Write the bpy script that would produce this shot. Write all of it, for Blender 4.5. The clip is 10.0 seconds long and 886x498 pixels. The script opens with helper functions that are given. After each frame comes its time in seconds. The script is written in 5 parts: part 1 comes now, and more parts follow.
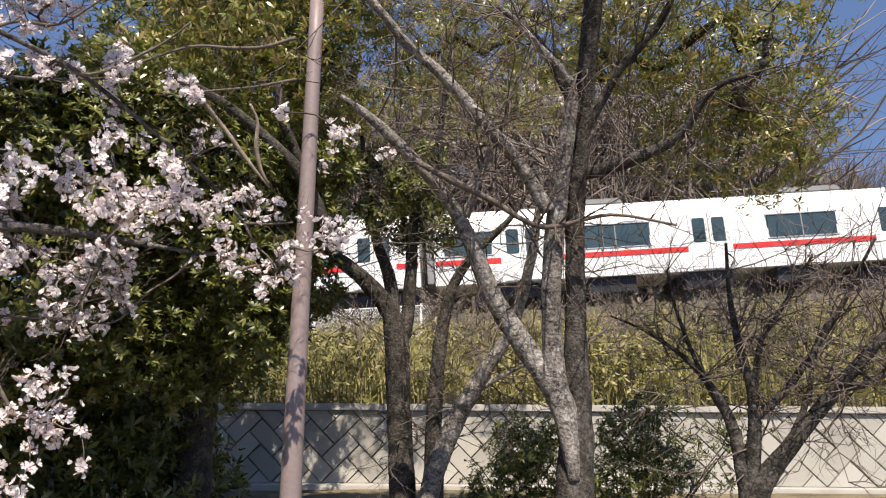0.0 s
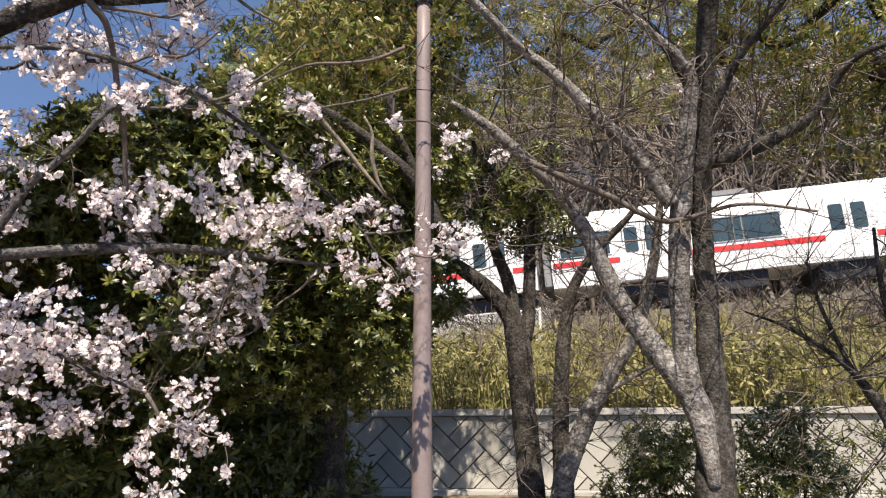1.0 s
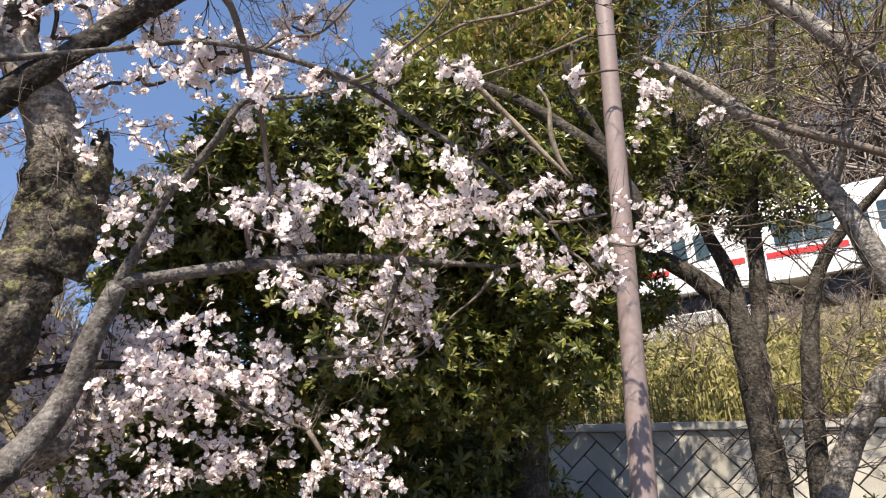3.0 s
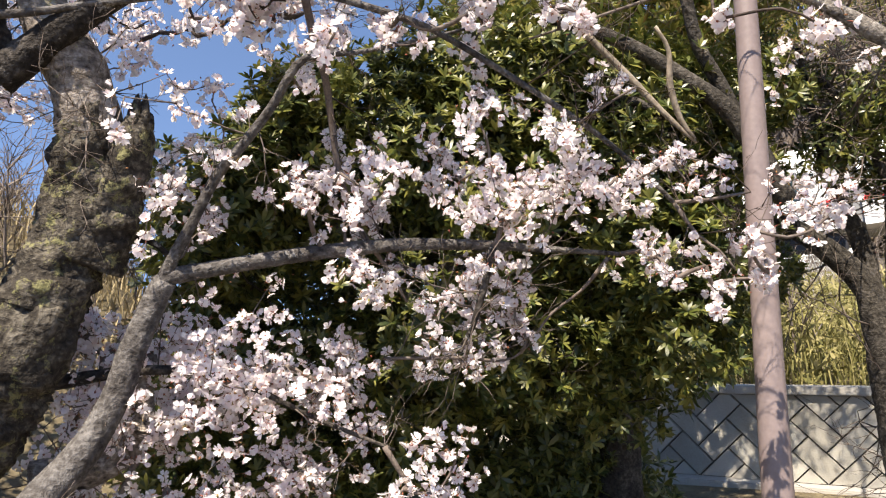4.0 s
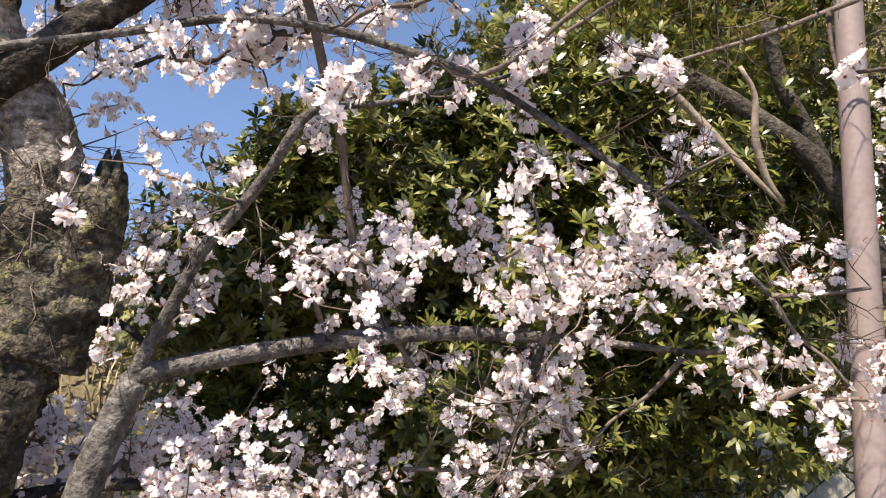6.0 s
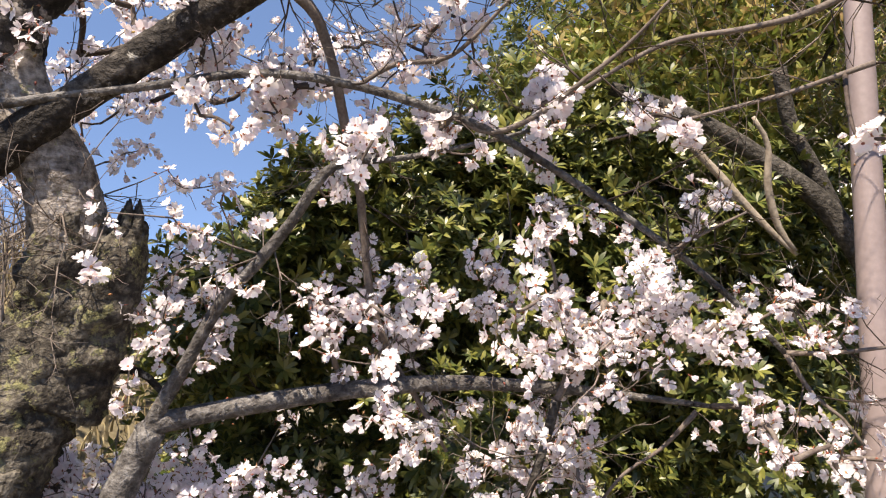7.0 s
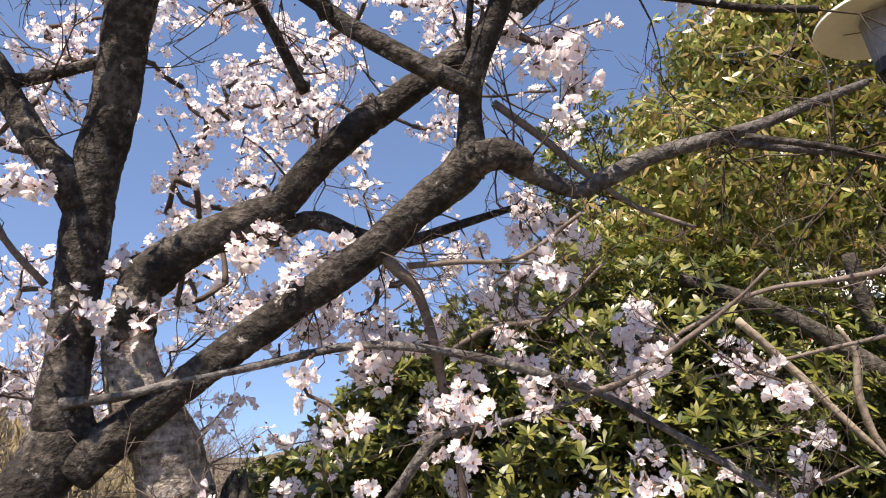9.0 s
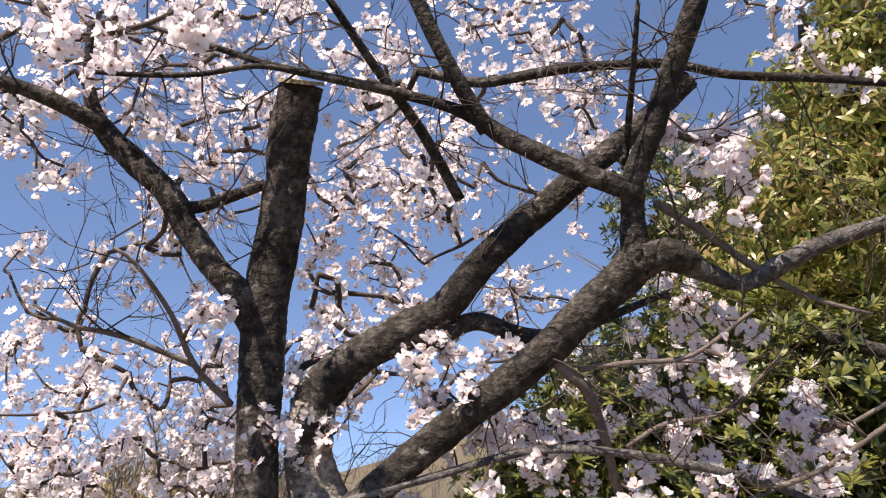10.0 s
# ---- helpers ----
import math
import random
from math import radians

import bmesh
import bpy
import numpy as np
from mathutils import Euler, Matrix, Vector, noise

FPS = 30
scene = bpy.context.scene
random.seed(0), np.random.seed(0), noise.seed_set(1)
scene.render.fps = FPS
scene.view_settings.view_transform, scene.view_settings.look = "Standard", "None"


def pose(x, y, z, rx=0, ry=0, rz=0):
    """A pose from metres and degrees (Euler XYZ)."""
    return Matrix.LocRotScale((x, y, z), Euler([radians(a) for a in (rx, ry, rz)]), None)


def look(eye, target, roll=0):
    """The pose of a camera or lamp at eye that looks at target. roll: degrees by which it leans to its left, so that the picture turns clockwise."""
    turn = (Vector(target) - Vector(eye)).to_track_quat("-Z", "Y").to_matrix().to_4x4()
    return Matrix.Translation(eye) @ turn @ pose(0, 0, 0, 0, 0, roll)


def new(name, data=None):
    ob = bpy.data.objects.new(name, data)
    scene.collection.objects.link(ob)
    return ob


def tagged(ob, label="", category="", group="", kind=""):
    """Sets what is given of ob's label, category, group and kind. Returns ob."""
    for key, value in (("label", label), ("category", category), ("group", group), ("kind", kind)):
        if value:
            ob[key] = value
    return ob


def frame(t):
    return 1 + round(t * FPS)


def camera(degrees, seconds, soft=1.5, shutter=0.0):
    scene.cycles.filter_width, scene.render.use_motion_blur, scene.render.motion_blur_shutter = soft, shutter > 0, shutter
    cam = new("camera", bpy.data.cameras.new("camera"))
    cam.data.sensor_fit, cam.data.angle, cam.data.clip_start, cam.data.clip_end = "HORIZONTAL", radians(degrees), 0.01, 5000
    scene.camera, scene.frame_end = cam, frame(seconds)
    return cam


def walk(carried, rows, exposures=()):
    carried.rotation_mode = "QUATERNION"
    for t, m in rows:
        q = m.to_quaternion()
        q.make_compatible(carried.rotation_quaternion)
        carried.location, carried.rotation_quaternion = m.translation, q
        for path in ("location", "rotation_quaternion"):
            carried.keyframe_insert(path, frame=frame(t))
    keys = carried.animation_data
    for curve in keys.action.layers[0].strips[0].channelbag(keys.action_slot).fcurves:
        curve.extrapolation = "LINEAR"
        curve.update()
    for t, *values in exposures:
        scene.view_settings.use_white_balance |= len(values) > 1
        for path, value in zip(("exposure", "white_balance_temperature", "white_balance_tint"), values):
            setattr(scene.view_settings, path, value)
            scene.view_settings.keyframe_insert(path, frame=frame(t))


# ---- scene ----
cam = camera(63.4, 10.0, soft=1.15)
walk(cam, [
    (0.0, look((0.033, -0.036, 1.150), (-0.072, 4.850, 2.206), 0.37)),
    (0.5, look((0.021, 0.001, 1.149), (-0.650, 4.844, 2.193), -0.60)),
    (1.0, look((0.010, 0.002, 1.149), (-0.886, 4.799, 2.240), -0.47)),
    (1.5, look((-0.011, -0.018, 1.147), (-1.234, 4.703, 2.250), -0.64)),
    (2.0, look((-0.047, 0.055, 1.153), (-1.512, 4.703, 2.270), -1.63)),
    (2.5, look((-0.144, 0.379, 1.151), (-1.904, 4.899, 2.364), -2.47)),
    (2.7, look((-0.143, 0.487, 1.172), (-2.072, 4.929, 2.416), -2.11)),
    (3.8, look((-0.360, 0.888, 1.465), (-2.872, 5.142, 2.238), -0.67)),
    (4.0, look((-0.425, 0.939, 1.498), (-3.018, 5.151, 2.232), -0.41)),
    (4.5, look((-0.500, 1.094, 1.572), (-3.153, 5.262, 2.340), -0.00)),
    (5.0, look((-0.582, 1.231, 1.635), (-3.311, 5.354, 2.381), 0.28)),
    (5.5, look((-0.633, 1.264, 1.703), (-3.373, 5.366, 2.517), 0.87)),
    (6.8, look((-0.670, 1.198, 1.885), (-3.380, 5.358, 2.474), 1.98)),
    (7.0, look((-0.679, 1.196, 1.886), (-3.399, 5.311, 2.706), 2.13)),
    (7.5, look((-0.703, 1.164, 1.945), (-3.414, 5.232, 2.992), 1.75)),
    (8.0, look((-0.722, 1.110, 2.095), (-3.483, 5.100, 3.300), 1.11)),
    (8.5, look((-0.757, 1.044, 2.173), (-3.519, 4.994, 3.506), 0.16)),
    (9.0, look((-0.759, 1.001, 2.287), (-3.574, 4.892, 3.679), 0.18)),
    (9.5, look((-0.827, 0.883, 2.423), (-3.771, 4.640, 3.913), -1.14)),
    (10.0, look((-0.912, 0.765, 2.501), (-4.005, 4.407, 3.973), -1.96)),
], exposures=[(0.0, 0.72, 7150, 13), (2.0, 1.0, 7200, 12), (4.0, 1.15, 7350, 12), (8.0, 1.2, 7550, 14), (9.0, 1.1, 7550, 15), (10.0, 0.85, 7350, 16)])

# ---- world and sun ----
SUN_DIR = Vector((0.10, -0.63, 0.92)).normalized()
world = bpy.data.worlds.new("sky")
scene.world = world
world.use_nodes = True
_n, _l = world.node_tree.nodes, world.node_tree.links
sky = _n.new("ShaderNodeTexSky")
sky.sky_type = 'NISHITA'
sky.sun_disc = False
sky.sun_elevation = math.asin(SUN_DIR.z)
sky.sun_rotation = math.atan2(SUN_DIR.x, SUN_DIR.y)
sky.altitude, sky.air_density, sky.dust_density, sky.ozone_density = 1500, 0.85, 0.0, 4.0
_n["Background"].inputs[1].default_value = 0.15
# the haze near the horizon stays below the hills: the sky is read a little higher up
_co, _up = _n.new("ShaderNodeTexCoord"), _n.new("ShaderNodeVectorMath")
_up.operation = 'ADD'
_up.inputs[1].default_value = (0, 0, 0.22)
_l.new(_co.outputs["Generated"], _up.inputs[0])
_l.new(_up.outputs[0], sky.inputs[0])
_l.new(sky.outputs[0], _n["Background"].inputs[0])
sun_data = bpy.data.lights.new("sun", "SUN")
sun_data.energy, sun_data.angle, sun_data.color = 5.0, radians(0.5), (1.0, 0.95, 0.87)
sun = new("sun", sun_data)
sun.matrix_world = look(SUN_DIR * 50, (0, 0, 0))


# ---- materials ----
def material(name, stops, rough=0.8, scale=20.0, fine=120.0, bump=0.3, spec=0.3, per_piece=0.0, metal=0.0, stretch=(1, 1, 1), translucent=0.0, grain=0.5):
    """A surface whose colour runs through stops with two scales of noise, and a fine relief."""
    m = bpy.data.materials.new(name)
    m.use_nodes = True
    nt = m.node_tree
    n, l = nt.nodes, nt.links
    bsdf = n["Principled BSDF"]
    bsdf.inputs["Roughness"].default_value = rough
    bsdf.inputs["Metallic"].default_value = metal
    bsdf.inputs["Specular IOR Level"].default_value = spec
    co = n.new("ShaderNodeTexCoord")
    mp = n.new("ShaderNodeMapping")
    mp.inputs["Scale"].default_value = stretch
    l.new(co.outputs["Object"], mp.inputs[0])
    a = n.new("ShaderNodeTexNoise")
    a.inputs["Scale"].default_value, a.inputs["Detail"].default_value = scale, 4
    b = n.new("ShaderNodeTexNoise")
    b.inputs["Scale"].default_value, b.inputs["Detail"].default_value = fine, 3
    for t in (a, b):
        l.new(mp.outputs[0], t.inputs["Vector"])
    mix = n.new("ShaderNodeMix")
    mix.inputs[0].default_value = grain
    l.new(a.outputs[0], mix.inputs[2])
    l.new(b.outputs[0], mix.inputs[3])
    value = mix.outputs[0]
    if per_piece:
        geo = n.new("ShaderNodeNewGeometry")
        obj = n.new("ShaderNodeObjectInfo")
        s = n.new("ShaderNodeMath")
        s.operation = 'ADD'
        l.new(geo.outputs["Random Per Island"], s.inputs[0])
        l.new(obj.outputs["Random"], s.inputs[1])
        f = n.new("ShaderNodeMath")
        f.operation = 'FRACT'
        l.new(s.outputs[0], f.inputs[0])
        k = n.new("ShaderNodeMix")
        k.inputs[0].default_value = per_piece
        l.new(value, k.inputs[2])
        l.new(f.outputs[0], k.inputs[3])
        value = k.outputs[0]
    ramp = n.new("ShaderNodeValToRGB")
    els = ramp.color_ramp.elements
    lo, hi = 0.3 * (1 - per_piece), 1 - 0.3 * (1 - per_piece)
    while len(els) < len(stops):
        els.new(0.5)
    for i, (e, c) in enumerate(zip(els, stops)):
        e.position = lo + (hi - lo) * i / max(1, len(stops) - 1)
        e.color = (*c, 1)
    l.new(value, ramp.inputs[0])
    l.new(ramp.outputs[0], bsdf.inputs["Base Color"])
    if bump:
        bp = n.new("ShaderNodeBump")
        bp.inputs["Strength"].default_value, bp.inputs["Distance"].default_value = bump, 0.01
        l.new(mix.outputs[0], bp.inputs["Height"])
        l.new(bp.outputs[0], bsdf.inputs["Normal"])
    if translucent:
        tr = n.new("ShaderNodeBsdfTranslucent")
        l.new(ramp.outputs[0], tr.inputs[0])
        ms = n.new("ShaderNodeMixShader")
        ms.inputs[0].default_value = translucent
        l.new(bsdf.outputs[0], ms.inputs[1])
        l.new(tr.outputs[0], ms.inputs[2])
        l.new(ms.outputs[0], n["Material Output"].inputs[0])
    return m


def bark(name, dark, mid, light, patch, patch_at=0.56, rings=14.0):
    """Tree bark: fine rings round the stem, darker furrows, patches of lichen and a rough relief."""
    m = bpy.data.materials.new(name)
    m.use_nodes = True
    n, l = m.node_tree.nodes, m.node_tree.links
    bsdf = n["Principled BSDF"]
    bsdf.inputs["Roughness"].default_value, bsdf.inputs["Specular IOR Level"].default_value = 0.88, 0.25
    co = n.new("ShaderNodeTexCoord")

    def noise_of(scale, detail, stretch, rough=0.6):
        mp = n.new("ShaderNodeMapping")
        mp.inputs["Scale"].default_value = stretch
        l.new(co.outputs["Object"], mp.inputs[0])
        t = n.new("ShaderNodeTexNoise")
        t.inputs["Scale"].default_value, t.inputs["Detail"].default_value, t.inputs["Roughness"].default_value = scale, detail, rough
        l.new(mp.outputs[0], t.inputs["Vector"])
        return t.outputs[0]

    ring = noise_of(16.0, 6, (1, 1, rings), 0.7)
    broad = noise_of(6.0, 5, (1, 1, 1.3), 0.7)
    fine = noise_of(60.0, 3, (1, 1, 1))
    spots = noise_of(17.0, 6, (1, 1, 1), 0.75)
    mix = n.new("ShaderNodeMix")
    mix.inputs[0].default_value = 0.55
    l.new(ring, mix.inputs[2])
    l.new(broad, mix.inputs[3])
    ramp = n.new("ShaderNodeValToRGB")
    els = ramp.color_ramp.elements
    els.new(0.5)
    for e, p, c in zip(els, (0.40, 0.5, 0.61), (dark, mid, light)):
        e.position, e.color = p, (*c, 1)
    grit = n.new("ShaderNodeMix")
    grit.inputs[0].default_value = 0.33
    l.new(mix.outputs[0], grit.inputs[2])
    l.new(fine, grit.inputs[3])
    l.new(grit.outputs[0], ramp.inputs[0])
    mask = n.new("ShaderNodeMapRange")
    mask.inputs[1].default_value, mask.inputs[2].default_value = patch_at, patch_at + 0.08
    l.new(spots, mask.inputs[0])
    col = n.new("ShaderNodeMix")
    col.data_type = 'RGBA'
    l.new(mask.outputs[0], col.inputs[0])
    l.new(ramp.outputs[0], col.inputs[6])
    col.inputs[7].default_value = (*patch, 1)
    l.new(col.outputs[2], bsdf.inputs["Base Color"])
    add = n.new("ShaderNodeMath")
    l.new(mix.outputs[0], add.inputs[0])
    l.new(fine, add.inputs[1])
    bp = n.new("ShaderNodeBump")
    bp.inputs["Strength"].default_value, bp.inputs["Distance"].default_value = 1.0, 0.012
    l.new(add.outputs[0], bp.inputs["Height"])
    l.new(bp.outputs[0], bsdf.inputs["Normal"])
    return m


M_BARK = bark("cherry_bark", (0.009, 0.007, 0.006), (0.030, 0.025, 0.021), (0.115, 0.10, 0.087), (0.34, 0.32, 0.29), 0.61, 2.0)
# lichen bark, lightened to make up for sun the upper trunk lacks
M_LICHEN = bark("lichen_bark", (0.03, 0.024, 0.019), (0.20, 0.17, 0.145), (0.46, 0.41, 0.36), (0.28, 0.27, 0.14), 0.60, 5.0)
# mossy bark; part of its darkness is the lower trunk's shade
M_MOSS_SHADE_BARK = bark("furrowed_mossy_shaded_bark", (0.010, 0.008, 0.007), (0.045, 0.038, 0.03), (0.17, 0.15, 0.12), (0.19, 0.18, 0.085), 0.55, 0.7)
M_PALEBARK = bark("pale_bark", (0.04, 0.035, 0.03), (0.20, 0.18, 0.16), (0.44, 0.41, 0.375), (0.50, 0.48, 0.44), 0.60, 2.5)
# grey bark with the forked trunk's shade worked into its tone
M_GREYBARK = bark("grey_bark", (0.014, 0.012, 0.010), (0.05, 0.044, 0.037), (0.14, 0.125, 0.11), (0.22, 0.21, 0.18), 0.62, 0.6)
M_GREYCHERRY = bark("grey_cherry_bark", (0.025, 0.021, 0.019), (0.085, 0.077, 0.072), (0.20, 0.188, 0.178), (0.34, 0.33, 0.31), 0.62, 2.0)
M_TWIG = material("twig_bark", [(0.07, 0.05, 0.042), (0.2, 0.165, 0.14)], 0.8, 30, 150, 0.3)
M_DARKTWIG = material("dark_twig_bark", [(0.03, 0.02, 0.016), (0.10, 0.075, 0.062)], 0.8, 30, 150, 0.3)
M_DEADWOOD = material("dead_wood", [(0.12, 0.095, 0.07), (0.38, 0.32, 0.25)], 0.85, 10, 80, 0.5)
M_CUT = material("cut_wood", [(0.24, 0.19, 0.125), (0.42, 0.35, 0.25)], 0.9, 14, 90, 0.3)
M_PETAL = material("petals", [(0.86, 0.74, 0.76), (0.92, 0.86, 0.87), (0.93, 0.91, 0.91)], 0.6, 20, 90, 0.0, 0.2, per_piece=0.6, translucent=0.5)
M_CALYX = material("calyx", [(0.20, 0.05, 0.04), (0.30, 0.11, 0.06), (0.24, 0.2, 0.06)], 0.6, 40, 150, 0.0, per_piece=0.7)
M_LEAF_DARK = material("evergreen_leaf", [(0.022, 0.037, 0.011), (0.068, 0.088, 0.021), (0.155, 0.16, 0.036), (0.25, 0.235, 0.06)], 0.38, 4, 60, 0.0, 0.5, per_piece=0.6, translucent=0.25)
M_LEAF_LIGHT = material("broad_leaf", [(0.06, 0.085, 0.018), (0.13, 0.165, 0.03), (0.22, 0.245, 0.055), (0.31, 0.29, 0.085), (0.38, 0.29, 0.11), (0.32, 0.15, 0.07)], 0.33, 2.5, 40, 0.0, 0.5, per_piece=0.6, translucent=0.35)
M_GRASS = material("dry_bamboo_grass", [(0.10, 0.10, 0.025), (0.22, 0.20, 0.07), (0.38, 0.33, 0.16)], 0.7, 1.2, 30, 0.0, per_piece=0.6, translucent=0.2)
M_DRYGRASS = material("dry_brown_grass", [(0.16, 0.12, 0.06), (0.30, 0.24, 0.13), (0.42, 0.35, 0.22)], 0.8, 1.2, 30, 0.0, per_piece=0.6, translucent=0.2)
M_SOIL = material("leaf_litter", [(0.05, 0.04, 0.025), (0.13, 0.105, 0.065), (0.2, 0.17, 0.1)], 0.95, 3, 40, 0.8)
M_BLOCK = material("concrete_block", [(0.27, 0.255, 0.22), (0.38, 0.365, 0.325), (0.47, 0.45, 0.4)], 0.9, 3, 60, 0.6, per_piece=0.35)
M_JOINT = material("dark_joint", [(0.05, 0.045, 0.04), (0.12, 0.11, 0.09)], 0.95, 8, 50, 0.5)
M_COPING = material("concrete_coping", [(0.32, 0.30, 0.27), (0.46, 0.44, 0.40)], 0.9, 4, 60, 0.5)
M_POLE = material("pole_paint", [(0.19, 0.148, 0.142), (0.26, 0.208, 0.20)], 0.5, 2, 60, 0.1, 0.4)
M_LAMP_SHADE = material("white_enamel", [(0.72, 0.68, 0.58), (0.82, 0.79, 0.70)], 0.4, 3, 40, 0.0)
M_BLACK = material("black_metal", [(0.015, 0.015, 0.017), (0.03, 0.03, 0.033)], 0.5, 8, 60, 0.1)
M_TRAIN = material("white_train_paint", [(0.70, 0.70, 0.69), (0.77, 0.77, 0.76)], 0.35, 1, 20, 0.0, 0.5)
M_RED = material("red_stripe", [(0.60, 0.03, 0.03), (0.68, 0.05, 0.045)], 0.4, 2, 30, 0.0)
M_GLASS = material("dark_window", [(0.02, 0.035, 0.04), (0.05, 0.08, 0.085)], 0.08, 1, 20, 0.0, 0.6)
M_GREY = material("grey_metal", [(0.16, 0.16, 0.16), (0.28, 0.28, 0.28)], 0.5, 3, 50, 0.1)
M_BALLAST = material("ballast", [(0.1, 0.085, 0.07), (0.24, 0.21, 0.18)], 0.95, 6, 40, 1.0)
M_FENCE = material("white_fence_paint", [(0.6, 0.6, 0.58), (0.74, 0.74, 0.72)], 0.6, 4, 60, 0.1)
M_WOODS = material("bare_woods", [(0.10, 0.075, 0.06), (0.19, 0.155, 0.13), (0.28, 0.24, 0.21)], 0.9, 0.6, 8, 0.0, per_piece=0.6)
M_WOODS_GREEN = material("far_evergreen", [(0.04, 0.055, 0.02), (0.09, 0.11, 0.04), (0.15, 0.15, 0.06)], 0.8, 0.5, 6, 0.0, per_piece=0.6)
M_WIRE = material("cable", [(0.05, 0.05, 0.05), (0.1, 0.1, 0.1)], 0.6, 5, 40, 0.0)


# ---- mesh helpers ----
rng = np.random.default_rng(7)


def mesh_of(name, verts, faces, mat):
    """A mesh from arrays: verts (n, 3), faces a list of arrays (k, 3) or (k, 4)."""
    me = bpy.data.meshes.new(name)
    faces = [np.asarray(f, dtype=np.int32) for f in faces if len(f)]
    verts = np.asarray(verts, dtype=np.float32)
    loops = np.concatenate([f.ravel() for f in faces])
    sizes = np.concatenate([np.full(len(f), f.shape[1], np.int32) for f in faces])
    starts = np.concatenate([[0], np.cumsum(sizes)[:-1]]).astype(np.int32)
    me.vertices.add(len(verts))
    me.vertices.foreach_set("co", verts.ravel())
    me.loops.add(len(loops))
    me.loops.foreach_set("vertex_index", loops)
    me.polygons.add(len(sizes))
    me.polygons.foreach_set("loop_start", starts)
    me.polygons.foreach_set("loop_total", sizes)
    me.update(calc_edges=True)
    me.validate()
    me.materials.append(mat)
    return me


def smooth(me):
    me.polygons.foreach_set("use_smooth", np.ones(len(me.polygons), bool))
    return me


def thing(name, label, category, group="", kind="", at=(0, 0, 0)):
    ob = tagged(new(name), label, category, group, kind)
    ob.location = at
    return ob


def put(name, me, parent, label="", kind=""):
    """Links a mesh as a part; its vertices are in world space."""
    ob = new(name, me)
    ob.parent = parent
    if parent is not None:
        ob.matrix_parent_inverse = Matrix.Translation(parent.location).inverted() if parent.parent is None else Matrix()
    return tagged(ob, label, kind=kind)


def part(name, bm, mat, parent, label=""):
    me = bpy.data.meshes.new(name)
    bm.to_mesh(me)
    bm.free()
    me.materials.append(mat)
    return put(name, me, parent, label)


def box(bm, x0, x1, y0, y1, z0, z1, bevel=0.0):
    r = bmesh.ops.create_cube(bm, size=1.0, matrix=Matrix.LocRotScale(((x0 + x1) / 2, (y0 + y1) / 2, (z0 + z1) / 2), None, (x1 - x0, y1 - y0, z1 - z0)))
    if bevel:
        es = list({e for v in r["verts"] for e in v.link_edges})
        bmesh.ops.bevel(bm, geom=es, offset=bevel, segments=2, affect='EDGES')
    return r


def spline(pts, step):
    """Points along a Catmull-Rom curve through rows of x, y, z, r."""
    p = np.asarray(pts, float)
    p = np.concatenate([[2 * p[0] - p[1]], p, [2 * p[-1] - p[-2]]])
    out = []
    for i in range(1, len(p) - 2):
        n = max(1 if step > 5 else 2, int(np.linalg.norm(p[i + 1, :3] - p[i, :3]) / step))
        t = np.linspace(0, 1, n, endpoint=False)[:, None]
        a, b, c, d = p[i - 1], p[i], p[i + 1], p[i + 2]
        out.append(0.5 * (2 * b + (c - a) * t + (2 * a - 5 * b + 4 * c - d) * t ** 2 + (3 * b - a - 3 * c + d) * t ** 3))
    out.append(p[-2][None])
    q = np.concatenate(out)
    q[:, 3] = np.maximum(q[:, 3], 0.0008)
    return q


def tube_arrays(q, sides, lumps=0.0):
    """A closed tube round the rows x, y, z, r."""
    n = len(q)
    tan = np.gradient(q[:, :3], axis=0)
    tan /= np.linalg.norm(tan, axis=1, keepdims=True) + 1e-9
    ref = np.array([0.31, 0.17, 0.93]) if abs(tan[0] @ [0.31, 0.17, 0.93]) < 0.9 else np.array([0.9, 0.3, 0.1])
    u = np.cross(tan, ref)
    u /= np.linalg.norm(u, axis=1, keepdims=True) + 1e-9
    v = np.cross(tan, u)
    ang = np.linspace(0, 2 * np.pi, sides, endpoint=False)
    rad = q[:, 3][:, None] * np.ones(sides)
    if lumps:
        rough = rng.random((n, sides)) - 0.5
        soft = sum(np.roll(np.roll(rough, i, 0), j, 1) for i in (-2, -1, 0, 1, 2) for j in (-1, 0, 1)) / 5
        wave = np.interp(np.arange(n), np.arange(0, n + 12, 12), rng.random(len(np.arange(0, n + 12, 12))) - 0.5)[:, None]
        rad = rad * (1 + lumps * (0.6 * rough + 1.2 * soft + 0.8 * wave))
    ring = q[:, None, :3] + rad[..., None] * (np.cos(ang)[None, :, None] * u[:, None] + np.sin(ang)[None, :, None] * v[:, None])
    verts = np.concatenate([ring.reshape(-1, 3), q[:1, :3], q[-1:, :3]])
    i = np.arange(n - 1)[:, None] * sides + np.arange(sides)[None]
    j = np.arange(n - 1)[:, None] * sides + (np.arange(sides)[None] + 1) % sides
    quads = np.stack([i, j, j + sides, i + sides], -1).reshape(-1, 4)
    k = np.arange(sides)
    caps = np.concatenate([np.stack([(k + 1) % sides, k, np.full(sides, n * sides)], -1),
                           np.stack([(n - 1) * sides + k, (n - 1) * sides + (k + 1) % sides, np.full(sides, n * sides + 1)], -1)])
    return verts, quads, caps


PATHS = {}


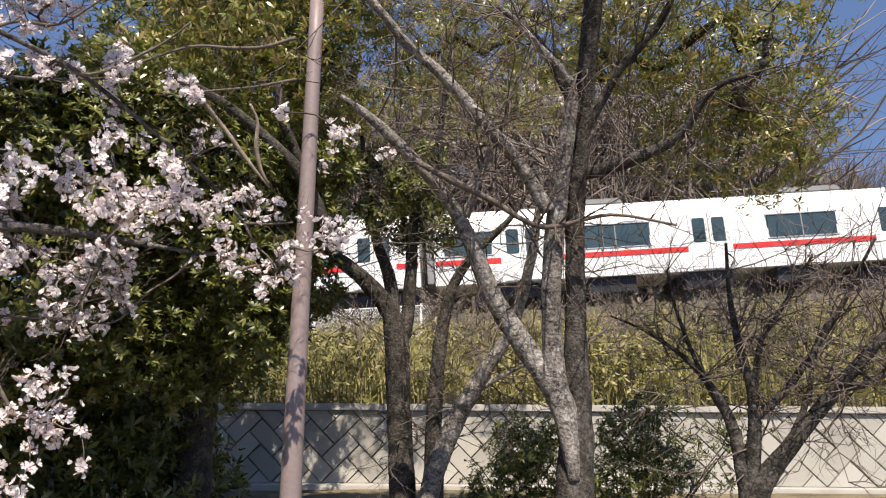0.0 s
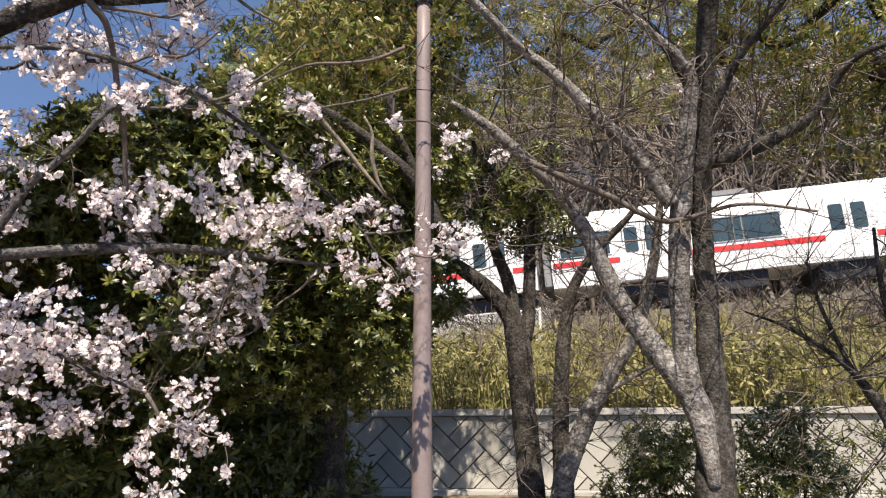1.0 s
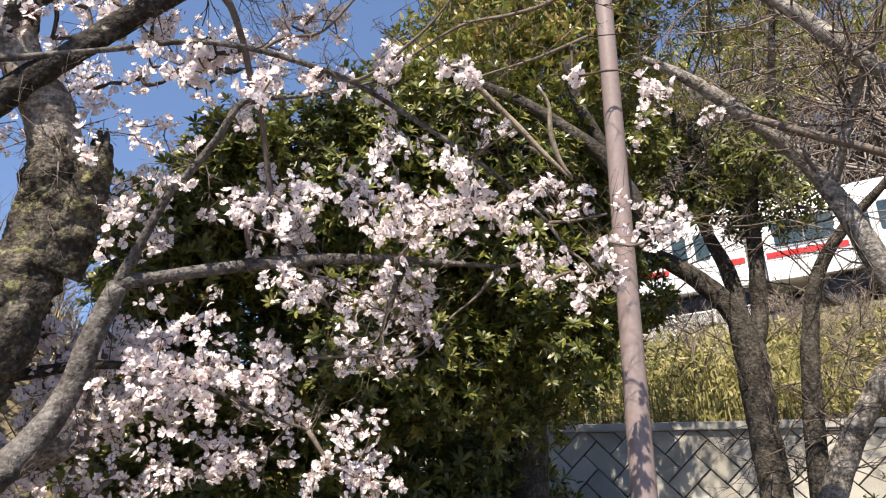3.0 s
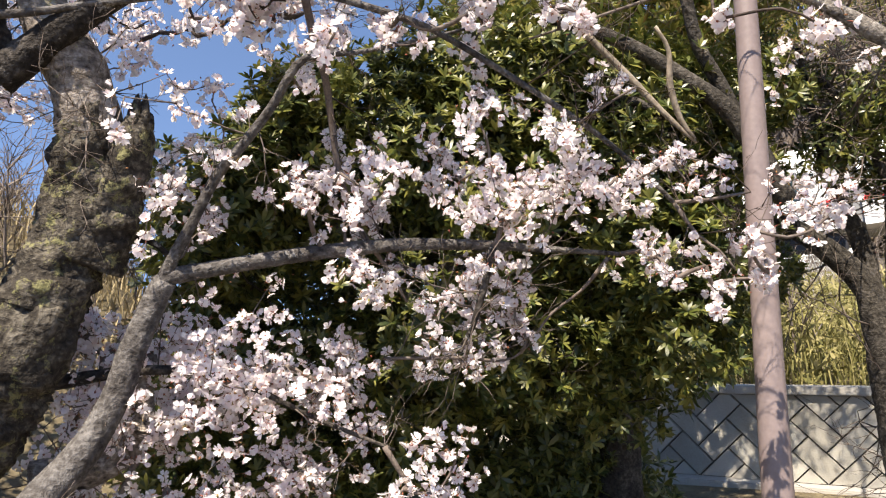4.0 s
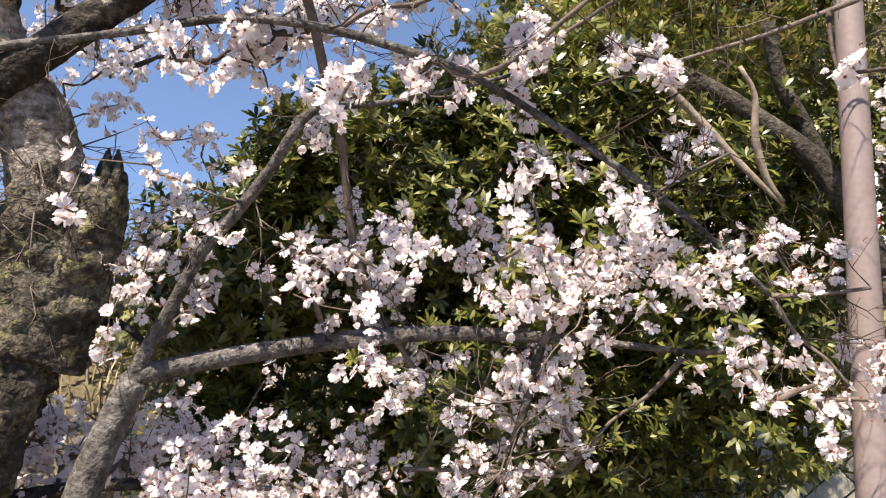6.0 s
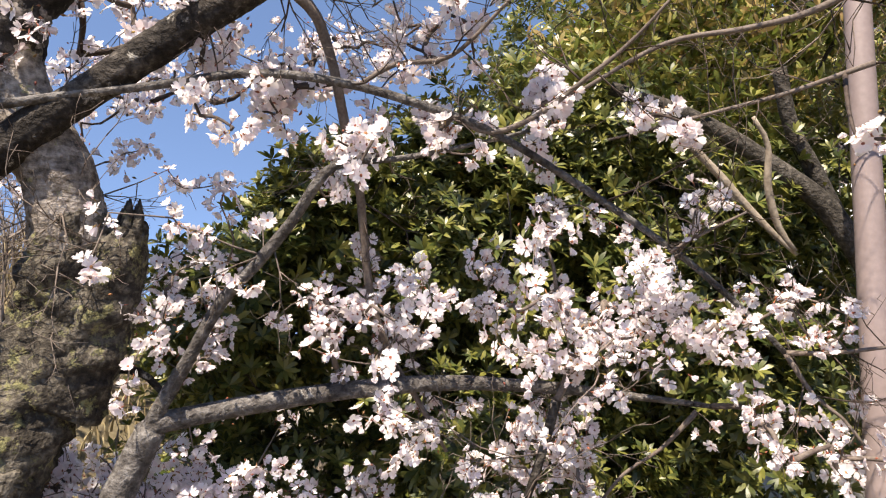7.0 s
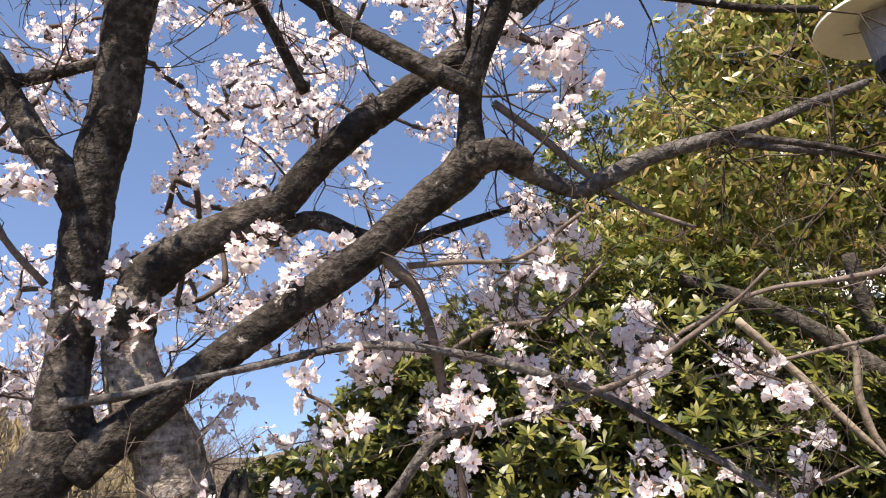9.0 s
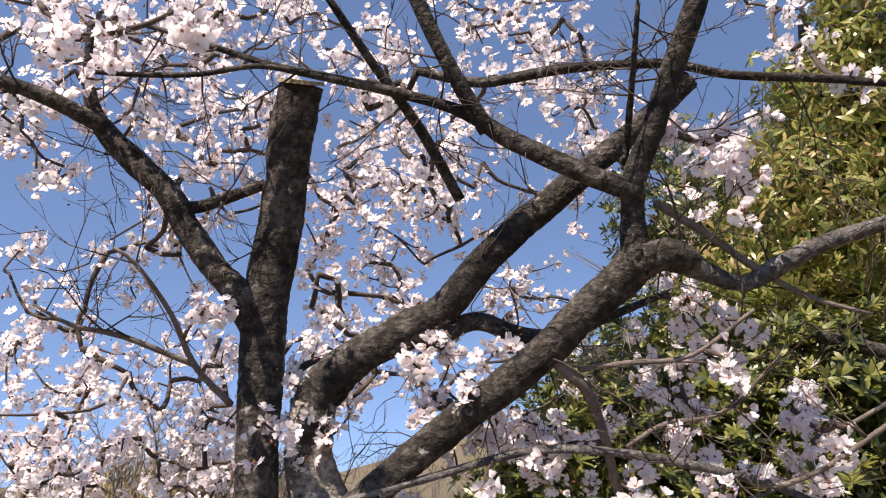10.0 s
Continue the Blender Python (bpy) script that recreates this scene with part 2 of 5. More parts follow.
def limb(tree, name, pts, mat, label="", sides=12, lumps=0.10, step=0.03):
    q = spline(pts, step)
    v, f, c = tube_arrays(q, sides, lumps)
    ob = put(name, smooth(mesh_of(name, v, [f, c], mat)), tree, label)
    PATHS[ob.name] = q
    return q


class Heap:
    """Many small pieces gathered into one mesh."""

    def __init__(self):
        self.v, self.q, self.t, self.n = [], [], [], 0

    def add(self, v, quads=(), tris=()):
        v = np.asarray(v, float)
        if len(quads):
            self.q.append(np.asarray(quads) + self.n)
        if len(tris):
            self.t.append(np.asarray(tris) + self.n)
        self.v.append(v)
        self.n += len(v)

    def twig(self, pts, sides=4, step=0.05):
        v, f, c = tube_arrays(spline(pts, step), sides)
        self.add(v, f, c)

    def many(self, base, quads, tris, mats, places):
        """Copies of a small piece under matrices (n, 3, 3) and places (n, 3)."""
        if not len(places):
            return
        v = np.einsum("nij,kj->nki", mats, base) + np.asarray(places)[:, None]
        k, n = len(base), len(places)
        off = (np.arange(n) * k)[:, None, None]
        self.add(v.reshape(-1, 3), (np.asarray(quads)[None] + off).reshape(-1, 4) if len(quads) else (), (np.asarray(tris)[None] + off).reshape(-1, 3) if len(tris) else ())

    def mesh(self, name, mat):
        fs = ([np.concatenate(self.q)] if self.q else []) + ([np.concatenate(self.t)] if self.t else [])
        return mesh_of(name, np.concatenate(self.v), fs, mat)


def turns(n, up=None, spread=1.0, size=(0.8, 1.2)):
    """Random turns whose z axis leans about up by spread, times a random size."""
    d = rng.normal(size=(n, 3)) * spread
    if up is not None:
        d = d + np.asarray(up, float)
    d /= np.linalg.norm(d, axis=1, keepdims=True) + 1e-9
    r = rng.normal(size=(n, 3))
    x = np.cross(d, r)
    x /= np.linalg.norm(x, axis=1, keepdims=True) + 1e-9
    y = np.cross(d, x)
    s = rng.uniform(*size, n)[:, None, None]
    return np.stack([x, y, d], -1) * s


def branch_web(roots, ends, thick, sag=0.0, grow=0.0008):
    """Joins the ends, nearest first, to roots (n, 3) or to one another. Returns rows (start, end, radius)."""
    nodes = [np.asarray(r, float)[:3] for r in roots]
    left = [np.asarray(e, float) for e in ends]
    parent, out, base = [-1] * len(nodes), [], len(nodes)
    arr = np.array(nodes)
    L = np.array(left)
    dist = np.linalg.norm(L[:, None] - arr[None], axis=-1)
    near, dmin = dist.argmin(1), dist.min(1)
    todo = np.ones(len(L), bool)
    load = [0] * len(nodes)
    while todo.any():
        i = np.where(todo)[0][dmin[todo].argmin()]
        nodes.append(L[i])
        parent.append(int(near[i]))
        load.append(0)
        todo[i] = False
        d = np.linalg.norm(L - L[i], axis=1) * 1.05
        m = d < dmin
        near[m], dmin[m] = len(nodes) - 1, d[m]
    for k in range(len(nodes) - 1, base - 1, -1):
        load[k] += 1
        if parent[k] >= base:
            load[parent[k]] += load[k]
    for k in range(base, len(nodes)):
        out.append((nodes[parent[k]], nodes[k], min(thick, grow * (1 + load[k]) ** 0.55)))
    return out


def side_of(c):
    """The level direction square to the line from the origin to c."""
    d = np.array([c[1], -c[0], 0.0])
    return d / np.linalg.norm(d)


# ---- ground, bank, wall ----
def bank_height(x, y):
    """The ground: level before the wall, a grassy bank behind it, the track bed, then the hill."""
    tilt = 0.064 * np.clip(x, -14, 40)
    bank = 1.0 + (y - 9.6) * 0.165 + tilt * np.clip((y - 9.6) / 10, 0, 1)
    bed = 3.62 + tilt
    hill = bed + np.clip(y - 31, 0, 60) * 0.36 + 2.0 * np.sin(x * 0.07 + 1) * np.clip((y - 34) / 20, 0, 1)
    z = np.where(y < 9.55, 0.1, np.where(y < 22.0, bank, np.where(y < 31, bed, hill)))
    fall = np.clip((x + 0.62 * y) / (0.22 * np.abs(y) + 0.1), 0, 1)
    return np.where(y < 9.55, z, 0.1 + (z - 0.1) * fall * fall * (3 - 2 * fall))


def sheet(name, xs, ys, mat, label, noise_amp=0.05, height=bank_height):
    X, Y = np.meshgrid(xs, ys, indexing="ij")
    Zv = height(X, Y) + (rng.random(X.shape) - 0.5) * noise_amp
    nx, ny = X.shape
    i = (np.arange(nx - 1)[:, None] * ny + np.arange(ny - 1)[None]).ravel()
    me = smooth(mesh_of(name, np.stack([X, Y, Zv], -1).reshape(-1, 3), [np.stack([i, i + ny, i + ny + 1, i + 1], -1)], mat))
    return tagged(new(name, me), label, name, kind="structure")


def spaced(*runs):
    return np.unique(np.concatenate([np.linspace(*r) for r in runs]))


sheet("ground", spaced((-900, -80, 12), (-80, 80, 90), (80, 900, 12)), spaced((-900, -60, 10), (-60, 9.5, 30), (9.56, 22, 26), (22.05, 31, 10), (31, 120, 40), (120, 1200, 14)), M_SOIL,
      "brown leaf-littered ground rising as a bank to the railway and a hill",
      height=bank_height)

wall = thing("wall_retaining", "low grey retaining wall of diagonal concrete blocks", "retaining wall", kind="structure", at=(0, 9.5, 0))
bm = bmesh.new()
box(bm, -7, 22, 9.5, 9.9, -0.3, 1.06)
part("wall_core", bm, M_JOINT, wall, "dark recessed joints")
bm = bmesh.new()
box(bm, -7, 22, 9.40, 9.9, 1.06, 1.15, 0.012)
part("coping", bm, M_COPING, wall, "pale concrete coping")
bm = bmesh.new()
box(bm, -7, 22, 9.2, 9.5, 0.0, 0.16, 0.015)
part("footing", bm, M_COPING, wall)

# ---- railway ----
TRACK_Y, GRADE = 25.0, math.atan(0.064)
rail = Matrix.Translation((0, TRACK_Y, 5.03)) @ Matrix.Rotation(-GRADE, 4, 'Y')


def rail_part(name, bm, mat, parent, label=""):
    bm.transform(rail)
    return part(name, bm, mat, parent, label)


bed = thing("track_bed", "stony brown ballast bed under the railway", "track bed", kind="structure", at=(0, 25, 4))
bm = bmesh.new()
box(bm, -12, 70, -1.9, 1.9, -1.5, -1.05, 0.1)
rail_part("ballast", bm, M_BALLAST, bed)
for s in (-0.7, 0.7):
    bm = bmesh.new()
    box(bm, -12, 70, s - 0.04, s + 0.04, -1.05, -0.9)
    rail_part("rail", bm, M_GREY, bed, "steel rail")


def train_car(x0, length, end_left):
    """One carriage from x0 along the track: body, roof, stripe, windows, doors, skirt gear and bogies."""
    car = thing("train_carriage", "white commuter train carriage with a red stripe, on the track", "train", "carriages of the train", at=tuple(rail @ Vector((x0 + length / 2, 0, -0.9))))
    bm = bmesh.new()
    prof = [(-1.4, 0.0), (-1.43, 0.9), (-1.40, 1.9), (-1.25, 2.35), (-0.95, 2.58), (0, 2.68), (0.95, 2.58), (1.25, 2.35), (1.40, 1.9), (1.43, 0.9), (1.4, 0.0)]
    a = [bm.verts.new((x0 + 0.25, y, z)) for y, z in prof]
    b = [bm.verts.new((x0 + length - 0.25, y, z)) for y, z in prof]
    for i in range(len(prof)):
        j = (i + 1) % len(prof)
        bm.faces.new((a[i], b[i], b[j], a[j]))
    bm.faces.new(a)
    bm.faces.new(b[::-1])
    bmesh.ops.recalc_face_normals(bm, faces=bm.faces)
    rail_part("body", bm, M_TRAIN, car)
    side = -1.428
    doors = [x0 + length * k for k in (0.17, 0.5, 0.83)]
    for d in doors:
        bm = bmesh.new()
        box(bm, d - 0.66, d + 0.66, side - 0.018, side + 0.05, 0.03, 1.98, 0.01)
        door = rail_part("door", bm, M_TRAIN, car, "white sliding double door")
        for s in (-0.33, 0.33):
            bm = bmesh.new()
            box(bm, d + s - 0.21, d + s + 0.21, side - 0.03, side, 0.95, 1.78, 0.03)
            rail_part("door_window", bm, M_GLASS, door, "dark door window")
        bm = bmesh.new()
        box(bm, d - 0.012, d + 0.012, side - 0.024, side, 0.05, 1.95)
        rail_part("door_seam", bm, M_GREY, car)
    edges = [x0 + 0.3] + [v for d in doors for v in (d - 0.75, d + 0.75)] + [x0 + length - 0.3]
    for u, v in zip(edges[::2], edges[1::2]):
        bm = bmesh.new()
        box(bm, u, v, side - 0.014, side + 0.05, 0.66, 0.83)
        rail_part("stripe", bm, M_RED, car, "red waist stripe")
        w = min(2.35, (v - u) - 0.5)
        if w > 0.5:
            m = (u + v) / 2
            bm = bmesh.new()
            box(bm, m - w / 2, m + w / 2, side - 0.016, side + 0.05, 0.95, 1.74, 0.04)
            pane = rail_part("window", bm, M_GLASS, car, "wide dark tinted window")
            bm = bmesh.new()
            for z in (0.93, 1.74):
                box(bm, m - w / 2 - 0.03, m + w / 2 + 0.03, side - 0.022, side + 0.01, z, z + 0.025)
            box(bm, m - 0.02, m + 0.02, side - 0.022, side + 0.01, 0.95, 1.74)
            rail_part("window_frame", bm, M_GREY, pane)
    for k in (0.33, 0.5, 0.66):
        bm = bmesh.new()
        box(bm, x0 + length * k - 0.9, x0 + length * k + 0.7, -1.2, 1.2, -0.55, 0.02, 0.03)
        rail_part("underfloor_box", bm, M_BLACK, car, "dark equipment box under the floor")
    for k in (0.16, 0.84):
        bm = bmesh.new()
        box(bm, x0 + length * k - 1.3, x0 + length * k + 1.3, -1.1, 1.1, -0.5, -0.1, 0.05)
        for w in (-1.0, 1.0):
            bmesh.ops.create_cone(bm, cap_ends=True, segments=20, radius1=0.43, radius2=0.43, depth=2.0, matrix=Matrix.Translation((x0 + length * k + w, 0, -0.47)) @ Matrix.Rotation(radians(90), 4, 'X'))
        rail_part("bogie", bm, M_BLACK, car, "dark wheel bogie")
    for k in (0.3, 0.7):
        bm = bmesh.new()
        box(bm, x0 + length * k - 1.2, x0 + length * k + 1.2, -0.8, 0.8, 2.6, 2.86, 0.08)
        rail_part("roof_unit", bm, M_GREY, car, "grey roof cooling unit")
    bm = bmesh.new()
    box(bm, x0 - 0.02, x0 + 0.26, -1.2, 1.2, 0.1, 2.3, 0.03)
    rail_part("gangway", bm, M_GREY, car, "grey gangway between carriages")


train_car(-11.45, 10.5, True)
for k in range(3):
    train_car(-0.95 + 19.0 * k, 19.0, k == 0)

# ---- low fence and kerb before the track ----
fence = thing("track_fence", "white wire fence with posts beside the track", "fence", at=(-4, 20, 3.2))
fb = np.linspace(-8, -1, 8)
for x in fb:
    z = float(bank_height(np.array(x), np.array(20.0)))
    bm = bmesh.new()
    box(bm, x - 0.035, x + 0.035, 19.97, 20.03, z - 0.2, z + 1.25, 0.008)
    part("post", bm, M_FENCE, fence)
for h in (0.35, 1.2):
    p = [(x, 20.0, float(bank_height(np.array(x), np.array(20.0))) + h, 0.022) for x in (-8, -5, -3, -1)]
    v, f, c = tube_arrays(spline(p, 1.0), 6)
    put("rail", smooth(mesh_of("rail", v, [f, c], M_FENCE)), fence)
h = Heap()
for k in range(150):
    x = -8 + 7 * k / 150
    z = float(bank_height(np.array(x), np.array(20.0)))
    for s in (-1, 1):
        h.twig([(x, 20.0, z + 0.35, 0.004), (x + s * 0.42, 20.0, z + 1.2 + s * 0.027, 0.004)], 3, 1.0)
put("wire_mesh", h.mesh("wire_mesh", M_FENCE), fence, "white diamond wire mesh", kind="stuff")
kerb = thing("track_kerb", "pale concrete kerb along the foot of the fence", "kerb", kind="structure", at=(-4, 20, 3))
bm = bmesh.new()
box(bm, -9, -0.8, -0.15, 0.15, -0.3, 0.28, 0.02)
bm.transform(Matrix.Translation((0, 20.0, float(bank_height(np.array(0.0), np.array(20.0))))) @ Matrix.Rotation(-GRADE, 4, 'Y'))
part("kerb_stone", bm, M_COPING, kerb)

# ---- street lamp ----
PX, PY = -0.78, 3.62
lamp = thing("street_lamp", "mauve-grey painted steel street lamp with a white disc head", "street lamp", at=(PX, PY, 0.1))
q = limb(lamp, "pole", [(PX, PY, 0.1, 0.058), (PX, PY, 1.2, 0.050), (PX + 0.008, PY + 0.004, 2.4, 0.042), (PX + 0.012, PY + 0.006, 3.47, 0.038)], M_POLE, "", 20, 0.0, 0.3)


# ---- cherry tree with the broken stub ----
old_cherry = thing("cherry_tree", "old flowering cherry tree with mossy bark and a broken limb", "cherry tree", "cherry trees", at=(-3.0, 1.6, 0.1))
# shade on the lower trunk is put into its bark colour, with real moss
limb(old_cherry, "trunk", [(-2.8, 1.6, 0.05, 0.2322), (-2.72, 1.78, 0.9, 0.172), (-2.467, 2.003, 1.495, 0.1278), (-2.446, 2.047, 1.613, 0.126), (-2.425, 2.095, 1.737, 0.1185), (-2.406, 2.122, 1.854, 0.1092), (-2.388, 2.133, 1.962, 0.0986), (-2.371, 2.129, 2.056, 0.1014), (-2.352, 2.114, 2.15, 0.088), (-2.343, 2.087, 2.238, 0.07)], M_MOSS_SHADE_BARK, "furrowed mossy bark, darkened for shade", sides=36, lumps=0.24, step=0.013)
limb(old_cherry, "upper_trunk", [(-2.388, 2.133, 1.962, 0.0895), (-2.371, 2.129, 2.056, 0.0791), (-2.354, 2.118, 2.149, 0.0898), (-2.343, 2.087, 2.238, 0.0863), (-2.343, 2.048, 2.325, 0.0829), (-2.392, 2.001, 2.428, 0.0715), (-2.391, 1.96, 2.546, 0.0604), (-2.359, 1.948, 2.68, 0.0561)], M_LICHEN, "grey-brown ringed bark with pale lichen", sides=32, lumps=0.09, step=0.012)
limb(old_cherry, "limb", [(-2.391, 1.962, 2.533, 0.0574), (-2.356, 1.953, 2.68, 0.0555), (-2.277, 2.013, 2.782, 0.0495), (-2.179, 2.084, 2.841, 0.0452), (-2.082, 2.141, 2.898, 0.0406), (-1.982, 2.154, 2.985, 0.0401), (-1.876, 2.199, 3.08, 0.0377), (-1.781, 2.257, 3.162, 0.0333), (-1.622, 2.353, 3.306, 0.0289), (-1.472, 2.413, 3.428, 0.0276)], M_BARK, "", sides=20, lumps=0.16, step=0.014)
limb(old_cherry, "limb", [(-2.141, 2.127, 2.808, 0.0265), (-2.054, 2.222, 2.87, 0.0246), (-1.977, 2.312, 2.835, 0.0223), (-1.895, 2.401, 2.83, 0.0175), (-1.815, 2.501, 2.88, 0.0128), (-1.683, 2.614, 2.942, 0.0091)], M_BARK, "", sides=14, lumps=0.12, step=0.02)
limb(old_cherry, "stub", [(-2.375, 2.151, 1.764, 0.0931), (-2.347, 2.166, 1.844, 0.0856), (-2.318, 2.176, 1.924, 0.0752), (-2.285, 2.185, 2.012, 0.0646), (-2.263, 2.189, 2.086, 0.0593), (-2.251, 2.194, 2.148, 0.0501), (-2.242, 2.195, 2.189, 0.0366)], M_MOSS_SHADE_BARK, "broken mossy limb stub", sides=26, lumps=0.26, step=0.012)

# low limbs of the old cherry
limb(old_cherry, "limb", [(-2.7, 1.9, 0.75, 0.0697), (-2.325, 1.964, 1.073, 0.0485), (-2.314, 2.031, 1.145, 0.0477), (-2.292, 2.11, 1.235, 0.0445), (-2.27, 2.185, 1.372, 0.0385), (-2.257, 2.228, 1.519, 0.0382), (-2.239, 2.264, 1.632, 0.0362), (-2.211, 2.289, 1.718, 0.0352)], M_GREYCHERRY, "", sides=18, lumps=0.08, step=0.02)
limb(old_cherry, "limb", [(-2.227, 2.27, 1.706, 0.027), (-2.193, 2.31, 1.736, 0.0258), (-2.108, 2.424, 1.768, 0.0252), (-1.997, 2.548, 1.802, 0.0244), (-1.874, 2.668, 1.828, 0.0233), (-1.738, 2.783, 1.847, 0.0207), (-1.592, 2.89, 1.85, 0.0178), (-1.443, 2.995, 1.843, 0.0149), (-1.288, 3.089, 1.83, 0.0104), (-1.129, 3.169, 1.814, 0.0059)], M_GREYCHERRY, "", sides=14, lumps=0.1, step=0.02)
limb(old_cherry, "limb", [(-2.218, 2.282, 1.707, 0.0216), (-2.187, 2.293, 1.78, 0.0176), (-2.128, 2.309, 1.886, 0.0162), (-2.049, 2.327, 2.022, 0.0148), (-1.971, 2.349, 2.109, 0.0148), (-1.881, 2.368, 2.208, 0.0134), (-1.783, 2.364, 2.312, 0.0117), (-1.742, 2.4, 2.341, 0.0079), (-1.651, 2.491, 2.367, 0.0067), (-1.531, 2.605, 2.416, 0.0055), (-1.418, 2.71, 2.468, 0.0042)], M_GREYCHERRY, "", sides=12)

limb(old_cherry, "branch", [(-1.42, 2.84, 1.82, 0.0126), (-1.46, 2.85, 1.69, 0.0111), (-1.5, 2.85, 1.58, 0.0095), (-1.53, 2.84, 1.53, 0.0056)], M_BARK, "")
limb(old_cherry, "branch", [(-2.72, 2.03, 1.39, 0.0285), (-2.48, 2.16, 1.43, 0.0213), (-2.34, 2.3, 1.46, 0.0156), (-2.19, 2.45, 1.45, 0.012), (-2.09, 2.54, 1.4, 0.0102), (-1.93, 2.67, 1.3, 0.0076), (-1.75, 2.8, 1.21, 0.0051)], M_BARK, "")
limb(old_cherry, "branch", [(-2.38, 2.33, 1.49, 0.0231), (-2.37, 2.36, 1.35, 0.0304), (-2.4, 2.34, 1.23, 0.0397), (-2.48, 2.25, 1.17, 0.055), (-2.57, 2.15, 1.14, 0.0651)], M_LICHEN, "")
limb(old_cherry, "branch", [(-2.28, 2.37, 1.79, 0.0087), (-2.32, 2.31, 1.85, 0.0104), (-2.4, 2.23, 1.85, 0.0141), (-2.47, 2.16, 1.83, 0.0178)], M_BARK, "")
limb(old_cherry, "branch", [(-1.16, 3.13, 1.8, 0.0076), (-1.25, 3.12, 1.7, 0.0051), (-1.34, 3.09, 1.63, 0.0043), (-1.46, 3.05, 1.49, 0.0043), (-1.62, 2.97, 1.49, 0.006), (-1.83, 2.85, 1.49, 0.0052)], M_TWIG, "")


# ---- near cherry tree, cut at the top ----
near_cherry = thing("cherry_tree", "dark-barked flowering cherry tree with its leader sawn off", "cherry tree", "cherry trees", at=(-2.2, 1.3, 0.1))
limb(near_cherry, "trunk", [(-2.62, 1.5, 0.05, 0.1196), (-2.6, 1.55, 0.9, 0.1012), (-2.56, 1.62, 1.7, 0.092), (-2.467, 1.852, 2.284, 0.0719), (-2.452, 1.847, 2.38, 0.0604), (-2.45, 1.849, 2.483, 0.0542), (-2.452, 1.848, 2.615, 0.0542), (-2.436, 1.839, 2.75, 0.0562), (-2.419, 1.83, 2.889, 0.0583), (-2.395, 1.827, 3.002, 0.0589), (-2.354, 1.822, 3.111, 0.0577), (-2.308, 1.801, 3.23, 0.0561), (-2.262, 1.782, 3.349, 0.0573), (-2.217, 1.769, 3.446, 0.0545)], M_BARK, "dark sawn-off leader", sides=26, lumps=0.09, step=0.012)
limb(near_cherry, "limb", [(-2.43, 1.888, 2.252, 0.0523), (-2.372, 1.932, 2.318, 0.0507), (-2.293, 1.978, 2.391, 0.0444), (-2.199, 2.046, 2.484, 0.0405), (-2.078, 2.11, 2.584, 0.0417), (-1.953, 2.172, 2.678, 0.0418), (-1.842, 2.229, 2.766, 0.043), (-1.75, 2.268, 2.855, 0.0431), (-1.67, 2.299, 2.916, 0.0475), (-1.627, 2.309, 2.959, 0.0496)], M_BARK, "", sides=24, lumps=0.09, step=0.012)
limb(near_cherry, "limb", [(-1.639, 2.313, 2.927, 0.0451), (-1.62, 2.305, 2.977, 0.0382), (-1.607, 2.281, 3.053, 0.0303), (-1.577, 2.246, 3.134, 0.0289), (-1.515, 2.228, 3.223, 0.0263), (-1.462, 2.211, 3.312, 0.026), (-1.403, 2.193, 3.396, 0.0256), (-1.343, 2.172, 3.488, 0.0253), (-1.294, 2.158, 3.573, 0.0229)], M_BARK, "", sides=18, lumps=0.1, step=0.014)
limb(near_cherry, "branch", [(-1.599, 2.3, 2.957, 0.0422), (-1.546, 2.326, 2.962, 0.0354), (-1.516, 2.357, 2.95, 0.0276), (-1.51, 2.372, 2.947, 0.0189)], M_BARK, "broken-off side stub", lumps=0.3, sides=16, step=0.01)
limb(near_cherry, "limb", [(-1.573, 2.262, 3.106, 0.0266), (-1.647, 2.185, 3.145, 0.0255), (-1.725, 2.115, 3.198, 0.0245), (-1.795, 2.055, 3.25, 0.0236), (-1.842, 2.008, 3.299, 0.0192), (-1.901, 1.952, 3.338, 0.0135), (-1.998, 1.86, 3.379, 0.0124), (-2.098, 1.754, 3.411, 0.0113), (-2.197, 1.664, 3.446, 0.009), (-2.284, 1.567, 3.488, 0.0078), (-2.341, 1.484, 3.514, 0.0066), (-2.405, 1.395, 3.539, 0.0055)], M_BARK, "", sides=14, step=0.02)
limb(near_cherry, "branch", [(-2.124, 1.725, 3.42, 0.0067), (-2.219, 1.634, 3.44, 0.0067), (-2.305, 1.545, 3.416, 0.0066), (-2.385, 1.455, 3.408, 0.0066), (-2.446, 1.36, 3.4, 0.0053)], M_BARK, "")
limb(near_cherry, "limb", [(-1.827, 2.021, 3.269, 0.0224), (-1.838, 1.964, 3.338, 0.02), (-1.847, 1.915, 3.401, 0.0198), (-1.857, 1.869, 3.472, 0.0197), (-1.866, 1.83, 3.547, 0.0186), (-1.883, 1.78, 3.649, 0.0165)], M_BARK, "", sides=14, step=0.02)
limb(near_cherry, "branch", [(-1.551, 2.362, 2.955, 0.0294), (-1.503, 2.439, 2.928, 0.023), (-1.448, 2.503, 2.903, 0.019), (-1.374, 2.54, 2.939, 0.0231), (-1.276, 2.587, 2.986, 0.0189), (-1.161, 2.656, 3.02, 0.0175), (-1.046, 2.724, 3.06, 0.0134), (-0.952, 2.762, 3.097, 0.012), (-0.837, 2.805, 3.135, 0.0092)], M_GREYCHERRY, "", sides=14)
